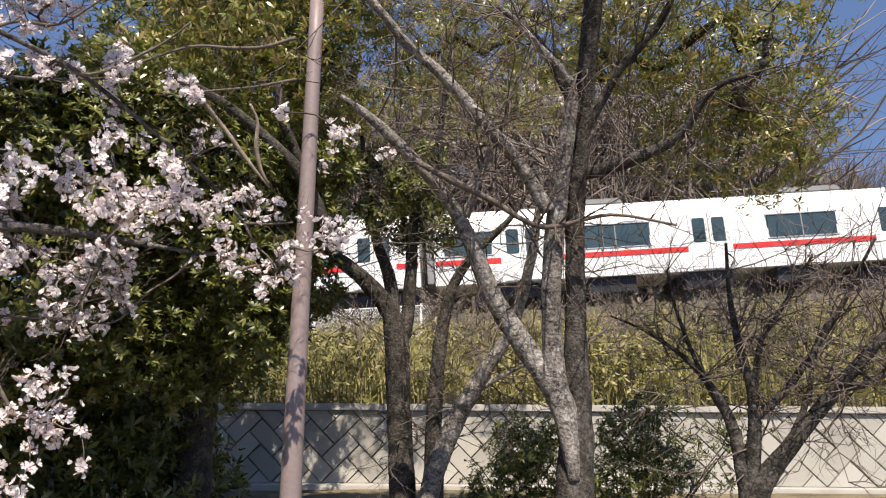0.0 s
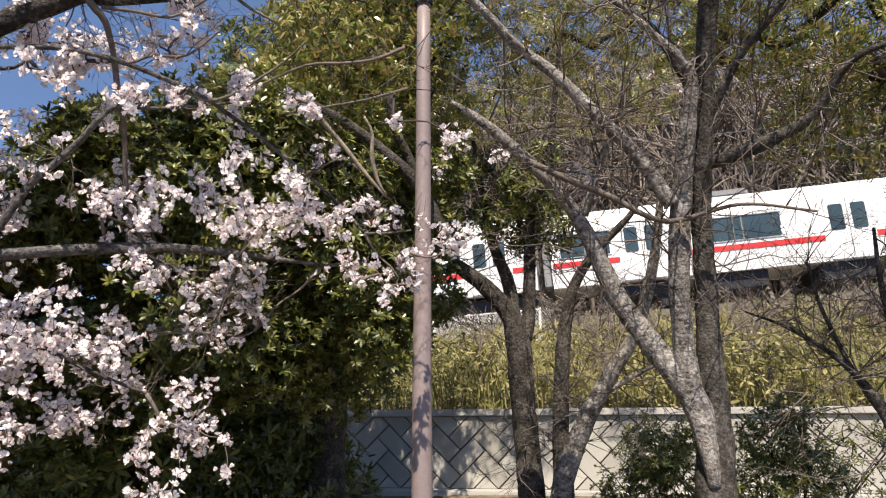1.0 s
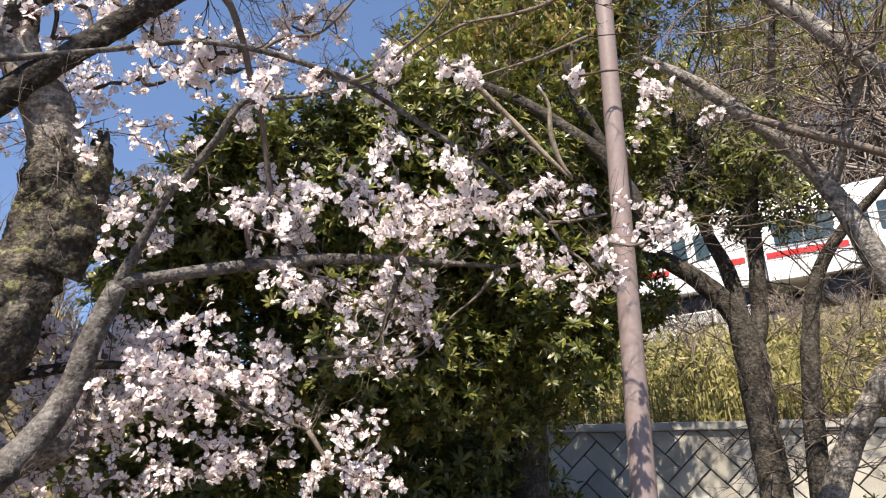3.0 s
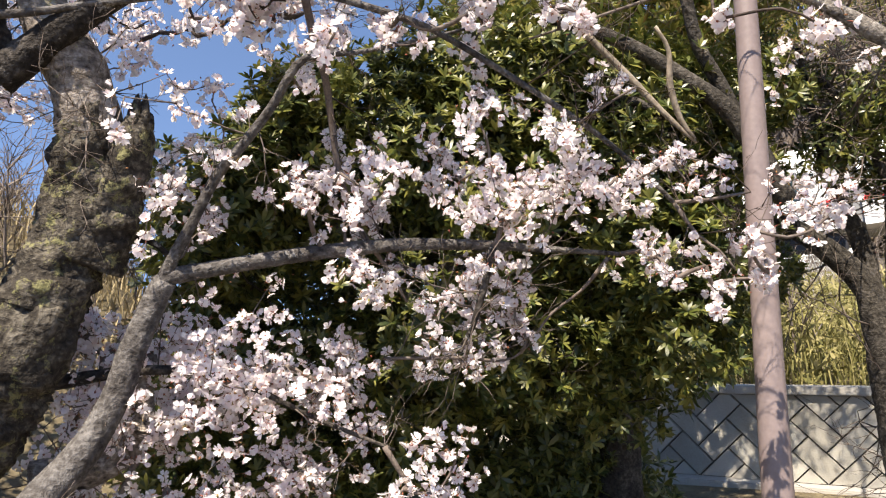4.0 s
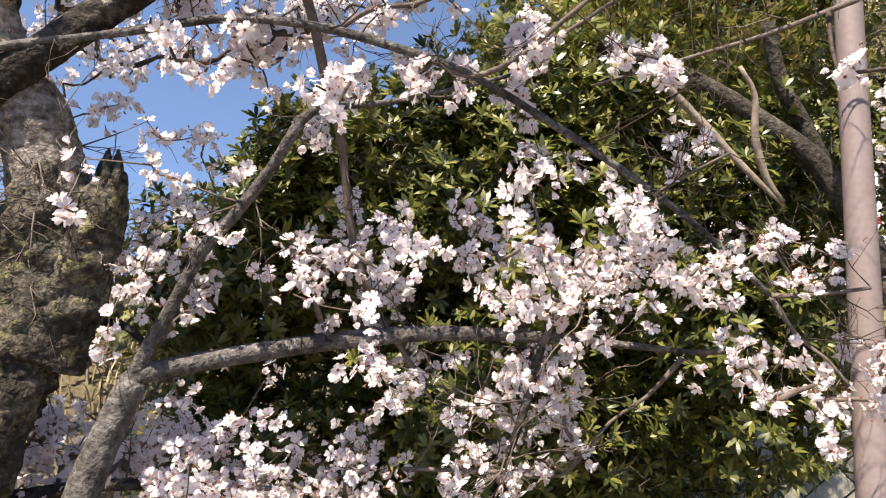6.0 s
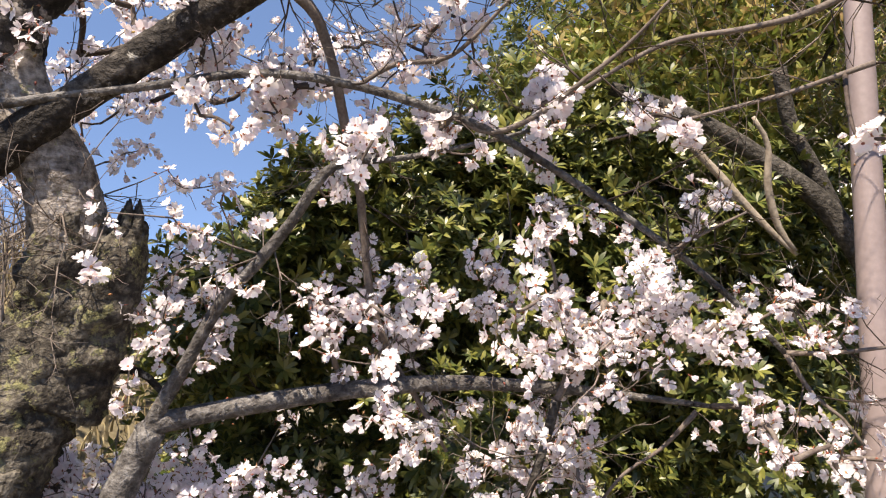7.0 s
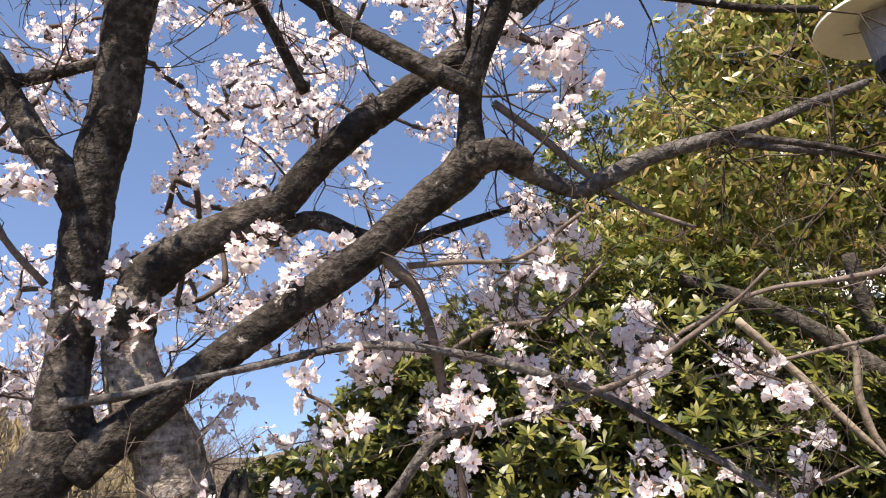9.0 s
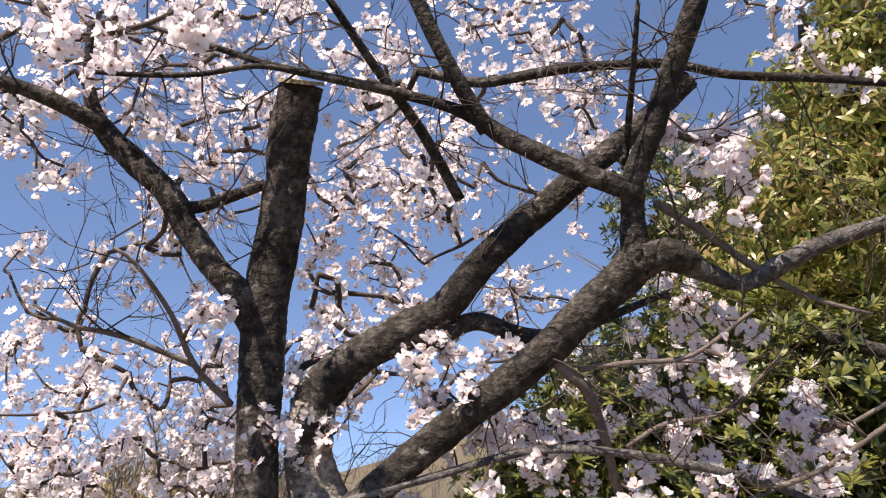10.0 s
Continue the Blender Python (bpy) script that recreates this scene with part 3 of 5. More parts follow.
limb(near_cherry, "branch", [(-1.14, 2.671, 3.019, 0.0121), (-1.059, 2.749, 3.009, 0.0108), (-0.974, 2.794, 2.995, 0.0093), (-0.871, 2.857, 2.976, 0.0066)], M_GREYCHERRY, "")
limb(near_cherry, "limb", [(-2.021, 1.989, 3.498, 0.011), (-1.96, 2.052, 3.478, 0.0135), (-1.894, 2.11, 3.463, 0.0135), (-1.721, 2.195, 3.466, 0.0133), (-1.602, 2.272, 3.462, 0.012), (-1.49, 2.36, 3.456, 0.0119), (-1.386, 2.46, 3.425, 0.0108), (-1.219, 2.584, 3.4, 0.0108), (-1.053, 2.692, 3.361, 0.0094), (-0.909, 2.77, 3.341, 0.0092)], M_BARK, "")
limb(near_cherry, "limb", [(-2.43, 1.824, 2.861, 0.0495), (-2.439, 1.768, 2.938, 0.0421), (-2.47, 1.712, 3.004, 0.035), (-2.508, 1.655, 3.102, 0.0352), (-2.528, 1.604, 3.189, 0.0328), (-2.577, 1.533, 3.271, 0.0305), (-2.618, 1.474, 3.346, 0.0258), (-2.647, 1.441, 3.422, 0.0189), (-2.652, 1.421, 3.528, 0.0119), (-2.638, 1.41, 3.65, 0.0097)], M_BARK, "", sides=18, lumps=0.1, step=0.014)
limb(near_cherry, "limb", [(-2.527, 1.635, 3.161, 0.0189), (-2.497, 1.67, 3.164, 0.0166), (-2.448, 1.708, 3.181, 0.0155), (-2.365, 1.778, 3.221, 0.0144)], M_BARK, "")
limb(near_cherry, "limb", [(-2.399, 1.821, 2.397, 0.0133), (-2.306, 1.9, 2.414, 0.011), (-2.214, 1.994, 2.451, 0.01), (-2.105, 2.097, 2.485, 0.0102), (-1.914, 2.251, 2.538, 0.0104), (-1.735, 2.381, 2.523, 0.0104), (-1.557, 2.542, 2.471, 0.0106), (-1.46, 2.643, 2.424, 0.0094), (-1.312, 2.804, 2.314, 0.0096), (-1.151, 2.95, 2.182, 0.0083), (-1.044, 3.051, 2.072, 0.0083), (-0.946, 3.126, 1.953, 0.0069)], M_GREYCHERRY, "")
limb(near_cherry, "branch", [(-0.946, 3.126, 1.953, 0.0069), (-0.851, 3.157, 1.956, 0.0054), (-0.738, 3.193, 1.973, 0.004)], M_TWIG, "")
limb(near_cherry, "branch", [(-0.946, 3.126, 1.953, 0.0069), (-0.892, 3.154, 1.855, 0.0054), (-0.836, 3.178, 1.805, 0.004), (-0.794, 3.188, 1.743, 0.004)], M_TWIG, "")
limb(near_cherry, "branch", [(-1.827, 2.235, 2.744, 0.0153), (-1.806, 2.27, 2.707, 0.0154), (-1.789, 2.312, 2.673, 0.013), (-1.8, 2.39, 2.582, 0.0121), (-1.818, 2.463, 2.467, 0.0125), (-1.832, 2.545, 2.331, 0.0114), (-1.853, 2.604, 2.198, 0.0102), (-1.866, 2.655, 2.072, 0.0103), (-1.843, 2.722, 1.913, 0.009), (-1.795, 2.792, 1.798, 0.0075), (-1.74, 2.854, 1.668, 0.0045)], M_TWIG, "")
limb(near_cherry, "branch", [(-1.558, 2.543, 2.467, 0.0053), (-1.488, 2.609, 2.439, 0.0067), (-1.385, 2.639, 2.473, 0.0066), (-1.278, 2.647, 2.538, 0.0064), (-1.188, 2.654, 2.596, 0.005), (-1.12, 2.642, 2.641, 0.0037), (-1.069, 2.634, 2.683, 0.0036)], M_TWIG, "")
limb(near_cherry, "branch", [(-1.6, 2.25, 3.17, 0.0087), (-1.5, 2.14, 3.35, 0.0068), (-1.44, 2.07, 3.46, 0.0056)], M_BARK, "")
limb(near_cherry, "branch", [(-2, 2.12, 3.17, 0.0148), (-2, 1.97, 3.32, 0.0133), (-2.01, 1.82, 3.44, 0.0107), (-2.01, 1.68, 3.55, 0.0088)], M_BARK, "")
limb(near_cherry, "branch", [(-1.07, 2.57, 2.97, 0.0086), (-0.94, 2.64, 2.94, 0.0076), (-0.82, 2.7, 2.9, 0.0066)], M_BARK, "")
limb(near_cherry, "branch", [(-1.56, 2.31, 3.09, 0.0096), (-1.49, 2.42, 3.02, 0.0097), (-1.42, 2.51, 2.94, 0.0091), (-1.34, 2.61, 2.87, 0.0071), (-1.23, 2.69, 2.82, 0.0043)], M_TWIG, "")
limb(near_cherry, "branch", [(-2.44, 1.4, 3.27, 0.0205), (-2.47, 1.28, 3.31, 0.0181), (-2.5, 1.19, 3.33, 0.0158)], M_BARK, "")
limb(near_cherry, "branch", [(-1.79, 2.28, 2.72, 0.0094), (-1.69, 2.35, 2.73, 0.0067), (-1.57, 2.43, 2.74, 0.006), (-1.42, 2.46, 2.83, 0.0047)], M_TWIG, "")
limb(near_cherry, "branch", [(-1.76, 2.43, 2.54, 0.0061), (-1.67, 2.46, 2.59, 0.0061), (-1.55, 2.52, 2.61, 0.0054), (-1.4, 2.54, 2.73, 0.004)], M_TWIG, "")
limb(near_cherry, "branch", [(-1.16, 2.91, 2.18, 0.005), (-1.09, 2.92, 2.22, 0.0042), (-0.99, 2.94, 2.27, 0.0028)], M_TWIG, "")
limb(near_cherry, "branch", [(-1.35, 2.78, 2.57, 0.0051), (-1.14, 2.82, 2.67, 0.0059), (-0.97, 2.87, 2.69, 0.0067), (-0.84, 2.9, 2.71, 0.0075), (-0.7, 2.91, 2.76, 0.0091)], M_TWIG, "")
limb(near_cherry, "branch", [(-1.31, 2.9, 2.48, 0.003), (-1.05, 2.98, 2.54, 0.0046), (-0.9, 3.01, 2.57, 0.0054), (-0.72, 3.04, 2.62, 0.0063)], M_TWIG, "")
limb(near_cherry, "branch", [(-2.47, 1.78, 2.67, 0.0088), (-2.48, 1.68, 2.76, 0.0079), (-2.46, 1.6, 2.87, 0.0064), (-2.45, 1.5, 2.97, 0.0049), (-2.46, 1.45, 3, 0.0035)], M_TWIG, "")
limb(near_cherry, "branch", [(-2.48, 1.68, 2.76, 0.0065), (-2.54, 1.53, 2.82, 0.0065), (-2.58, 1.43, 2.84, 0.005), (-2.6, 1.35, 2.88, 0.0029)], M_TWIG, "")


# ---- bare and budding trees before the wall ----
forked_tree = thing("bare_tree", "tall bare tree forking low, one trunk darkened for shade, one pale", "tree", "trees before the wall", at=(0.8, 4.6, 0.1))
limb(forked_tree, "trunk", [(0.65, 4.26, -0.15, 0.1338), (0.69, 4.37, 0.32, 0.1284), (0.72, 4.41, 0.65, 0.1142), (0.75, 4.44, 1.01, 0.0999), (0.76, 4.42, 1.55, 0.0678), (0.76, 4.34, 2.06, 0.0624), (0.76, 4.25, 2.4, 0.0606), (0.8, 4.01, 3.04, 0.057), (0.82, 3.77, 3.46, 0.0534), (0.84, 3.43, 3.94, 0.0463), (0.83, 2.99, 4.41, 0.032)], M_GREYBARK, "rough trunk, darkened for shade", sides=18)
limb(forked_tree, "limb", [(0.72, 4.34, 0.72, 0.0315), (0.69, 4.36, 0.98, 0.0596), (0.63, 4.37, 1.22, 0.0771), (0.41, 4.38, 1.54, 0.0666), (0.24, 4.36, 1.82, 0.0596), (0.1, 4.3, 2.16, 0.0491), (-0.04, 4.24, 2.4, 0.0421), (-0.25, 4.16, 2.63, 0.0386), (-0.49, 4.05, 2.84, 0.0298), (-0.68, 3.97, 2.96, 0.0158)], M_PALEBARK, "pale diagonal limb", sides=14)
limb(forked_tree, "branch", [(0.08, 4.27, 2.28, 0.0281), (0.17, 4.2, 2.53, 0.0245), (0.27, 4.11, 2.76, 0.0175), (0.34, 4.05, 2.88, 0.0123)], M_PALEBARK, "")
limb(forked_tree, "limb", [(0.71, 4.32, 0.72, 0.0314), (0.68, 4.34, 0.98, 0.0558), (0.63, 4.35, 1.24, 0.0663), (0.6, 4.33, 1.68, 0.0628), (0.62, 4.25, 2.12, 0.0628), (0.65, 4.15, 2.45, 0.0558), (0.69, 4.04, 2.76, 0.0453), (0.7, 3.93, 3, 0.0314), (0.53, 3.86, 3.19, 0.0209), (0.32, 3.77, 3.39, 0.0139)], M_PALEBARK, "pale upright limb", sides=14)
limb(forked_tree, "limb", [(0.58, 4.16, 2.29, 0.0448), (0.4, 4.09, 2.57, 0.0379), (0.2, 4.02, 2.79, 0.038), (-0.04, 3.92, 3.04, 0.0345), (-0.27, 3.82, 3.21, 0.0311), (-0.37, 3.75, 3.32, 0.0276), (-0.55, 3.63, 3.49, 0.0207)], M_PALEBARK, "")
limb(forked_tree, "branch", [(0.79, 4.26, 2.55, 0.036), (0.94, 4.22, 2.58, 0.0396), (1.13, 4.15, 2.63, 0.0396), (1.35, 4.05, 2.73, 0.0288), (1.51, 3.89, 2.95, 0.0216), (1.71, 3.79, 3.01, 0.0144)], M_GREYBARK, "")
limb(forked_tree, "branch", [(0.81, 4.16, 2.79, 0.0324), (0.89, 4.09, 2.93, 0.0288), (1.01, 3.97, 3.13, 0.0252), (1.19, 3.82, 3.31, 0.0216), (1.29, 3.67, 3.51, 0.0162)], M_GREYBARK, "")
limb(forked_tree, "branch", [(0.75, 4.08, 2.89, 0.0321), (0.65, 4.01, 3.08, 0.0285), (0.5, 3.92, 3.3, 0.025), (0.26, 3.84, 3.47, 0.0178)], M_GREYBARK, "")
limb(forked_tree, "branch", [(-0.22, 4.05, 2.57, 0.0171), (-0, 4.09, 2.46, 0.0205), (0.23, 4.12, 2.35, 0.0188), (0.54, 4.14, 2.19, 0.0153), (0.93, 4.05, 2.24, 0.0102), (1.29, 3.98, 2.16, 0.0068)], M_TWIG, "")
y_tree = thing("bare_tree", "bare tree splitting into a wide Y", "tree", "trees before the wall", at=(-0.5, 5.7, 0.1))
limb(y_tree, "trunk", [(-0.34, 5.5, -0.29, 0.1129), (-0.38, 5.64, 0.45, 0.1017), (-0.43, 5.68, 1.21, 0.0949), (-0.45, 5.66, 1.65, 0.0994), (-0.46, 5.65, 1.78, 0.0813)], M_GREYBARK, "", sides=16)
limb(y_tree, "limb", [(-0.47, 5.66, 1.65, 0.0813), (-0.51, 5.63, 1.87, 0.0768), (-0.69, 5.58, 2.09, 0.0678), (-0.91, 5.52, 2.26, 0.0542), (-1.08, 5.47, 2.34, 0.0316), (-1.34, 5.4, 2.37, 0.0181)], M_GREYBARK, "")
limb(y_tree, "limb", [(-0.43, 5.66, 1.65, 0.0678), (-0.37, 5.65, 1.83, 0.0587), (-0.34, 5.59, 2.23, 0.0497), (-0.31, 5.5, 2.63, 0.0407), (-0.15, 5.37, 3.06, 0.0316), (-0.08, 5.21, 3.46, 0.0226), (-0.02, 5.02, 3.85, 0.0158)], M_GREYBARK, "")
limb(y_tree, "branch", [(-0.47, 5.7, 1.7, 0.0547), (-0.51, 5.65, 2.1, 0.0547), (-0.63, 5.56, 2.46, 0.0365), (-0.69, 5.45, 2.85, 0.0228), (-0.73, 5.31, 3.22, 0.0159)], M_GREYBARK, "")
limb(y_tree, "branch", [(-0.33, 5.56, 2.36, 0.0316), (-0.46, 5.45, 2.75, 0.0248), (-0.64, 5.34, 3.04, 0.0181)], M_GREYBARK, "")
slender_tree = thing("bare_tree", "slender bare tree leaning with crossing stems", "tree", "trees before the wall", at=(-0.2, 5.6, 0.1))
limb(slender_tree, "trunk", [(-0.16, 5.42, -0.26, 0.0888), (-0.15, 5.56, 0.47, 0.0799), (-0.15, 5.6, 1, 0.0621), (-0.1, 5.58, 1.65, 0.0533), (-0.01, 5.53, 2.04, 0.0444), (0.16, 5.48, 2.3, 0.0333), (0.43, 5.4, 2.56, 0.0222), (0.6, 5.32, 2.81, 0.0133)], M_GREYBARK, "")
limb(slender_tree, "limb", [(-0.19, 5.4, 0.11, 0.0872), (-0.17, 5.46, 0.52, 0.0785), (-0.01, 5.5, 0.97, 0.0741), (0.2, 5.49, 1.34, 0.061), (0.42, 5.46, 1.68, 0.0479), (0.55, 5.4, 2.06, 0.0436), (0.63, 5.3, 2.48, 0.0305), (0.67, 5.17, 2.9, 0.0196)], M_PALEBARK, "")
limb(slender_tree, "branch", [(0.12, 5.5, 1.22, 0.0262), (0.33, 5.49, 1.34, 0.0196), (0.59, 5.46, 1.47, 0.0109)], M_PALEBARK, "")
shrub_tree = thing("bare_tree", "small many-stemmed bare tree before the wall", "tree", "trees before the wall", at=(2.4, 5.2, 0.1))
limb(shrub_tree, "trunk", [(1.86, 4.82, -0.02, 0.0712), (1.94, 4.9, 0.57, 0.0587), (2.01, 4.9, 1.15, 0.0377), (1.95, 4.91, 1.52, 0.0293), (1.9, 4.89, 1.9, 0.0168), (1.88, 4.83, 2.25, 0.0105)], M_GREYBARK, "")
limb(shrub_tree, "stem", [(1.92, 4.9, 0.5, 0.0545), (1.91, 4.92, 0.68, 0.0503), (1.86, 4.96, 1.07, 0.0377), (1.67, 5.02, 1.41, 0.021), (1.39, 5.09, 1.65, 0.0126), (1.13, 5.14, 1.78, 0.0063)], M_GREYBARK, "")
limb(shrub_tree, "stem", [(1.93, 4.86, 0.3, 0.0796), (1.99, 4.88, 0.61, 0.0712), (2.19, 4.82, 0.9, 0.0545), (2.43, 4.71, 1.22, 0.0461), (2.64, 4.58, 1.5, 0.0335), (2.72, 4.53, 1.6, 0.0272), (2.91, 4.37, 1.9, 0.0167)], M_GREYBARK, "")
limb(shrub_tree, "stem", [(2.01, 4.9, 1.07, 0.0314), (2.22, 4.81, 1.29, 0.0251), (2.48, 4.65, 1.72, 0.0188), (2.6, 4.54, 2, 0.0126), (2.68, 4.45, 2.2, 0.0084)], M_GREYBARK, "")
limb(shrub_tree, "stem", [(1.89, 4.95, 1, 0.0251), (1.74, 5.01, 1.3, 0.0168), (1.58, 5.02, 1.76, 0.0126), (1.51, 4.99, 2.08, 0.0084)], M_GREYBARK, "")
limb(shrub_tree, "stem", [(2.02, 4.9, 1.26, 0.0251), (2.08, 4.85, 1.59, 0.0189), (2.25, 4.74, 1.88, 0.0147), (2.37, 4.64, 2.13, 0.0084)], M_GREYBARK, "")
limb(shrub_tree, "stem", [(2.46, 4.7, 1.26, 0.0272), (2.6, 4.62, 1.29, 0.0209), (2.76, 4.52, 1.39, 0.0146)], M_GREYBARK, "")
limb(shrub_tree, "stem", [(2.19, 4.82, 0.91, 0.0293), (2.31, 4.77, 1.22, 0.0188), (2.36, 4.73, 1.51, 0.0126), (2.45, 4.66, 1.72, 0.0084)], M_GREYBARK, "")


# ---- large evergreen trees beyond the blossom ----
evergreen = thing("evergreen_tree", "dense dark evergreen tree with glossy whorled leaves", "tree", at=(-3.2, 4.6, 0.1))
limb(evergreen, "trunk", [(-3.2, 4.7, 0.05, 0.2), (-3.15, 4.7, 1.0, 0.16), (-3.2, 4.75, 2.0, 0.13), (-3.1, 4.8, 3.2, 0.08)], M_GREYBARK, sides=16)
limb(evergreen, "dead_branch", [(-1.31, 3.33, 2.7, 0.0132), (-1.23, 3.41, 2.6, 0.0132), (-1.16, 3.47, 2.51, 0.0132), (-1.11, 3.51, 2.44, 0.0123), (-1.04, 3.56, 2.35, 0.0105), (-0.97, 3.61, 2.27, 0.0058)], M_DEADWOOD, "bare pale broken branch")
limb(evergreen, "dead_branch", [(-1.05, 3.43, 2.67, 0.0066), (-1.02, 3.48, 2.59, 0.0095), (-1.03, 3.52, 2.47, 0.0124), (-1.01, 3.57, 2.35, 0.0105), (-0.97, 3.6, 2.28, 0.0058)], M_DEADWOOD, "bare pale broken branch")
limb(evergreen, "limb", [(-1.56, 3.6, 2.92, 0.0263), (-1.3, 3.75, 2.81, 0.0286), (-1.08, 3.88, 2.65, 0.0333), (-0.92, 3.98, 2.5, 0.0381), (-0.82, 4.06, 2.32, 0.0407), (-0.73, 4.13, 2.11, 0.0411)], M_GREYBARK, "")
limb(evergreen, "limb", [(-1.03, 3.86, 2.99, 0.0253), (-1.01, 3.95, 2.8, 0.0276), (-0.94, 4.04, 2.61, 0.0301), (-0.87, 4.11, 2.44, 0.0279)], M_GREYBARK, "")

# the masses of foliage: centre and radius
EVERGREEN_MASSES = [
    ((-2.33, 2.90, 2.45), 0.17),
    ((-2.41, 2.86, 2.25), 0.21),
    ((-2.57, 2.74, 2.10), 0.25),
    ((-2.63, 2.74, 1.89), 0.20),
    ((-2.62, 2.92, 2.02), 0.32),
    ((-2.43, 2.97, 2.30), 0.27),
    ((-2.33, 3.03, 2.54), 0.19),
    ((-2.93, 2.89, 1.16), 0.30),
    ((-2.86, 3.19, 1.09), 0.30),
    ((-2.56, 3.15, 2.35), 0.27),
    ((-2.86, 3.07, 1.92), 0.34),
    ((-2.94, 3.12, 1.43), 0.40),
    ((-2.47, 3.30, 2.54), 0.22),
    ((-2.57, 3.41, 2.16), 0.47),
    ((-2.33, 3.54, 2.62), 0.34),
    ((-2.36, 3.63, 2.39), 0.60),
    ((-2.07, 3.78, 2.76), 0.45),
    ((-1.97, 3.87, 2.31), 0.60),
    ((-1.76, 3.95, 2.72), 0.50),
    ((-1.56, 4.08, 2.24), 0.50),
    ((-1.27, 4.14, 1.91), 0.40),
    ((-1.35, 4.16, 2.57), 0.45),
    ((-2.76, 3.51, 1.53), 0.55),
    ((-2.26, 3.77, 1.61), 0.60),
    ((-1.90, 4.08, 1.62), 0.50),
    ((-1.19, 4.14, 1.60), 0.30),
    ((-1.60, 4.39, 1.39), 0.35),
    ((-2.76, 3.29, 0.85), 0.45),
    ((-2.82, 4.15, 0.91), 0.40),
    # low inner masses added to fill the shadowed hollow under the crown
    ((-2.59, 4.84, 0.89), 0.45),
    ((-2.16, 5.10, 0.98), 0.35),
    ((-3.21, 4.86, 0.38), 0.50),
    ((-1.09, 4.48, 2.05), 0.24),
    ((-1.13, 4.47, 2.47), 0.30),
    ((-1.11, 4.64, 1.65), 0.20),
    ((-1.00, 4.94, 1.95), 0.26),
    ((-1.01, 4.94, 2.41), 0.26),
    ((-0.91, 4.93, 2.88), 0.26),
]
BROADLEAF_MASSES = [
    ((-1.73, 4.39, 3.77), 0.32),
    ((-1.50, 4.46, 4.20), 0.32),
    ((-1.60, 4.35, 3.54), 0.51),
    ((-1.35, 4.57, 4.10), 0.57),
    ((-1.40, 4.59, 3.39), 0.55),
    ((-1.01, 4.74, 3.95), 0.50),
    ((-1.87, 4.15, 3.23), 0.29),
    ((-2.11, 4.04, 3.17), 0.21),
    ((-1.23, 4.53, 4.58), 0.33),
    ((-1.08, 4.52, 4.62), 0.47),
    ((-0.66, 4.70, 4.48), 0.50),
    ((-0.98, 5.02, 3.43), 0.35),
    ((-1.98, 4.25, 3.14), 0.40),
    # upper crown added out of sight, only to shade the wall
    ((-1.74, 3.91, 5.91), 0.55),
    ((-1.27, 4.16, 5.98), 0.55),
    ((-0.77, 4.37, 5.90), 0.50),
    ((-2.15, 3.72, 5.76), 0.40),
]
OAK_MASSES = [
    # five masses set back towards the wall, added to dapple it with shade
    ((-0.7, 7.3, 4.3), 0.5),
    ((0.1, 7.5, 4.45), 0.5),
    ((0.9, 7.4, 4.4), 0.45),
    ((-0.2, 6.9, 4.7), 0.5),
    ((-1.3, 7.3, 4.2), 0.5),
    ((1.15, 4.3, 3.42), 0.45),
    ((1.58, 4.34, 3.31), 0.52),
    ((1.97, 4.22, 3.22), 0.48),
    ((1.46, 4.5, 2.78), 0.32),
    ((1.93, 4.34, 2.7), 0.4),
    ((2.13, 4.19, 2.86), 0.34),
    ((1.04, 4.16, 3.73), 0.38),
    ((1.57, 4.08, 3.78), 0.45),
    ((2.03, 3.97, 3.62), 0.4),
    ((0.76, 4.34, 3.3), 0.22),
    ((-0.3, 5.64, 4.15), 0.55),
    ((0.29, 5.56, 4.3), 0.55),
    ((0.76, 5.42, 4.06), 0.5),
    ((1.2, 5.21, 4.49), 0.5),
    ((-0.76, 5.43, 4.45), 0.5),
    ((-0, 5.54, 4.74), 0.5),
]
SHADE_TREE_MASSES = [
    # six low masses stand in for the deep shade before the wall
    ((-2.21, 5.56, 0.78), 0.5),
    ((-2.56, 4.96, 0.86), 0.65),
    ((-2.73, 4.17, 0.88), 0.6),
    ((-2.25, 5.07, 0.43), 0.5),
    ((-2.08, 6.00, 0.39), 0.45),
    ((-2.75, 4.63, 1.41), 0.6),
    # four high masses placed so their shadow falls on the wall
    ((-1.75, 7.3, 3.4), 0.7),
    ((-2.3, 7.1, 4.3), 0.8),
    ((-1.6, 7.6, 4.4), 0.6),
    ((-3.2, 7.0, 4.8), 0.8),
    ((-2.06, 7.42, 2.37), 0.45),
    ((-2.24, 7.56, 1.56), 0.4),
    ((-2.64, 7.68, 2.29), 0.8),
    ((-3.28, 7.38, 2.57), 0.9),
    ((-3.83, 6.91, 2.4), 0.9),
    ((-2.81, 7.32, 3.55), 0.8),
    ((-3.42, 7.01, 3.68), 0.8),
    ((-3.91, 6.25, 2.99), 0.7),
    ((-3.2, 7.54, 1.44), 0.6),
    ((-3.88, 7, 1.29), 0.6),
]
Y_TREE_MASSES = [
    ((-0.33, 5.44, 2.82), 0.3),
    ((-0.1, 5.53, 2.53), 0.22),
    ((-0.58, 5.48, 2.63), 0.22),
    ((-0.39, 5.64, 2.45), 0.14),
    ((-0.19, 5.45, 3.13), 0.15),
    ((-0.67, 5.44, 3.04), 0.14),
]
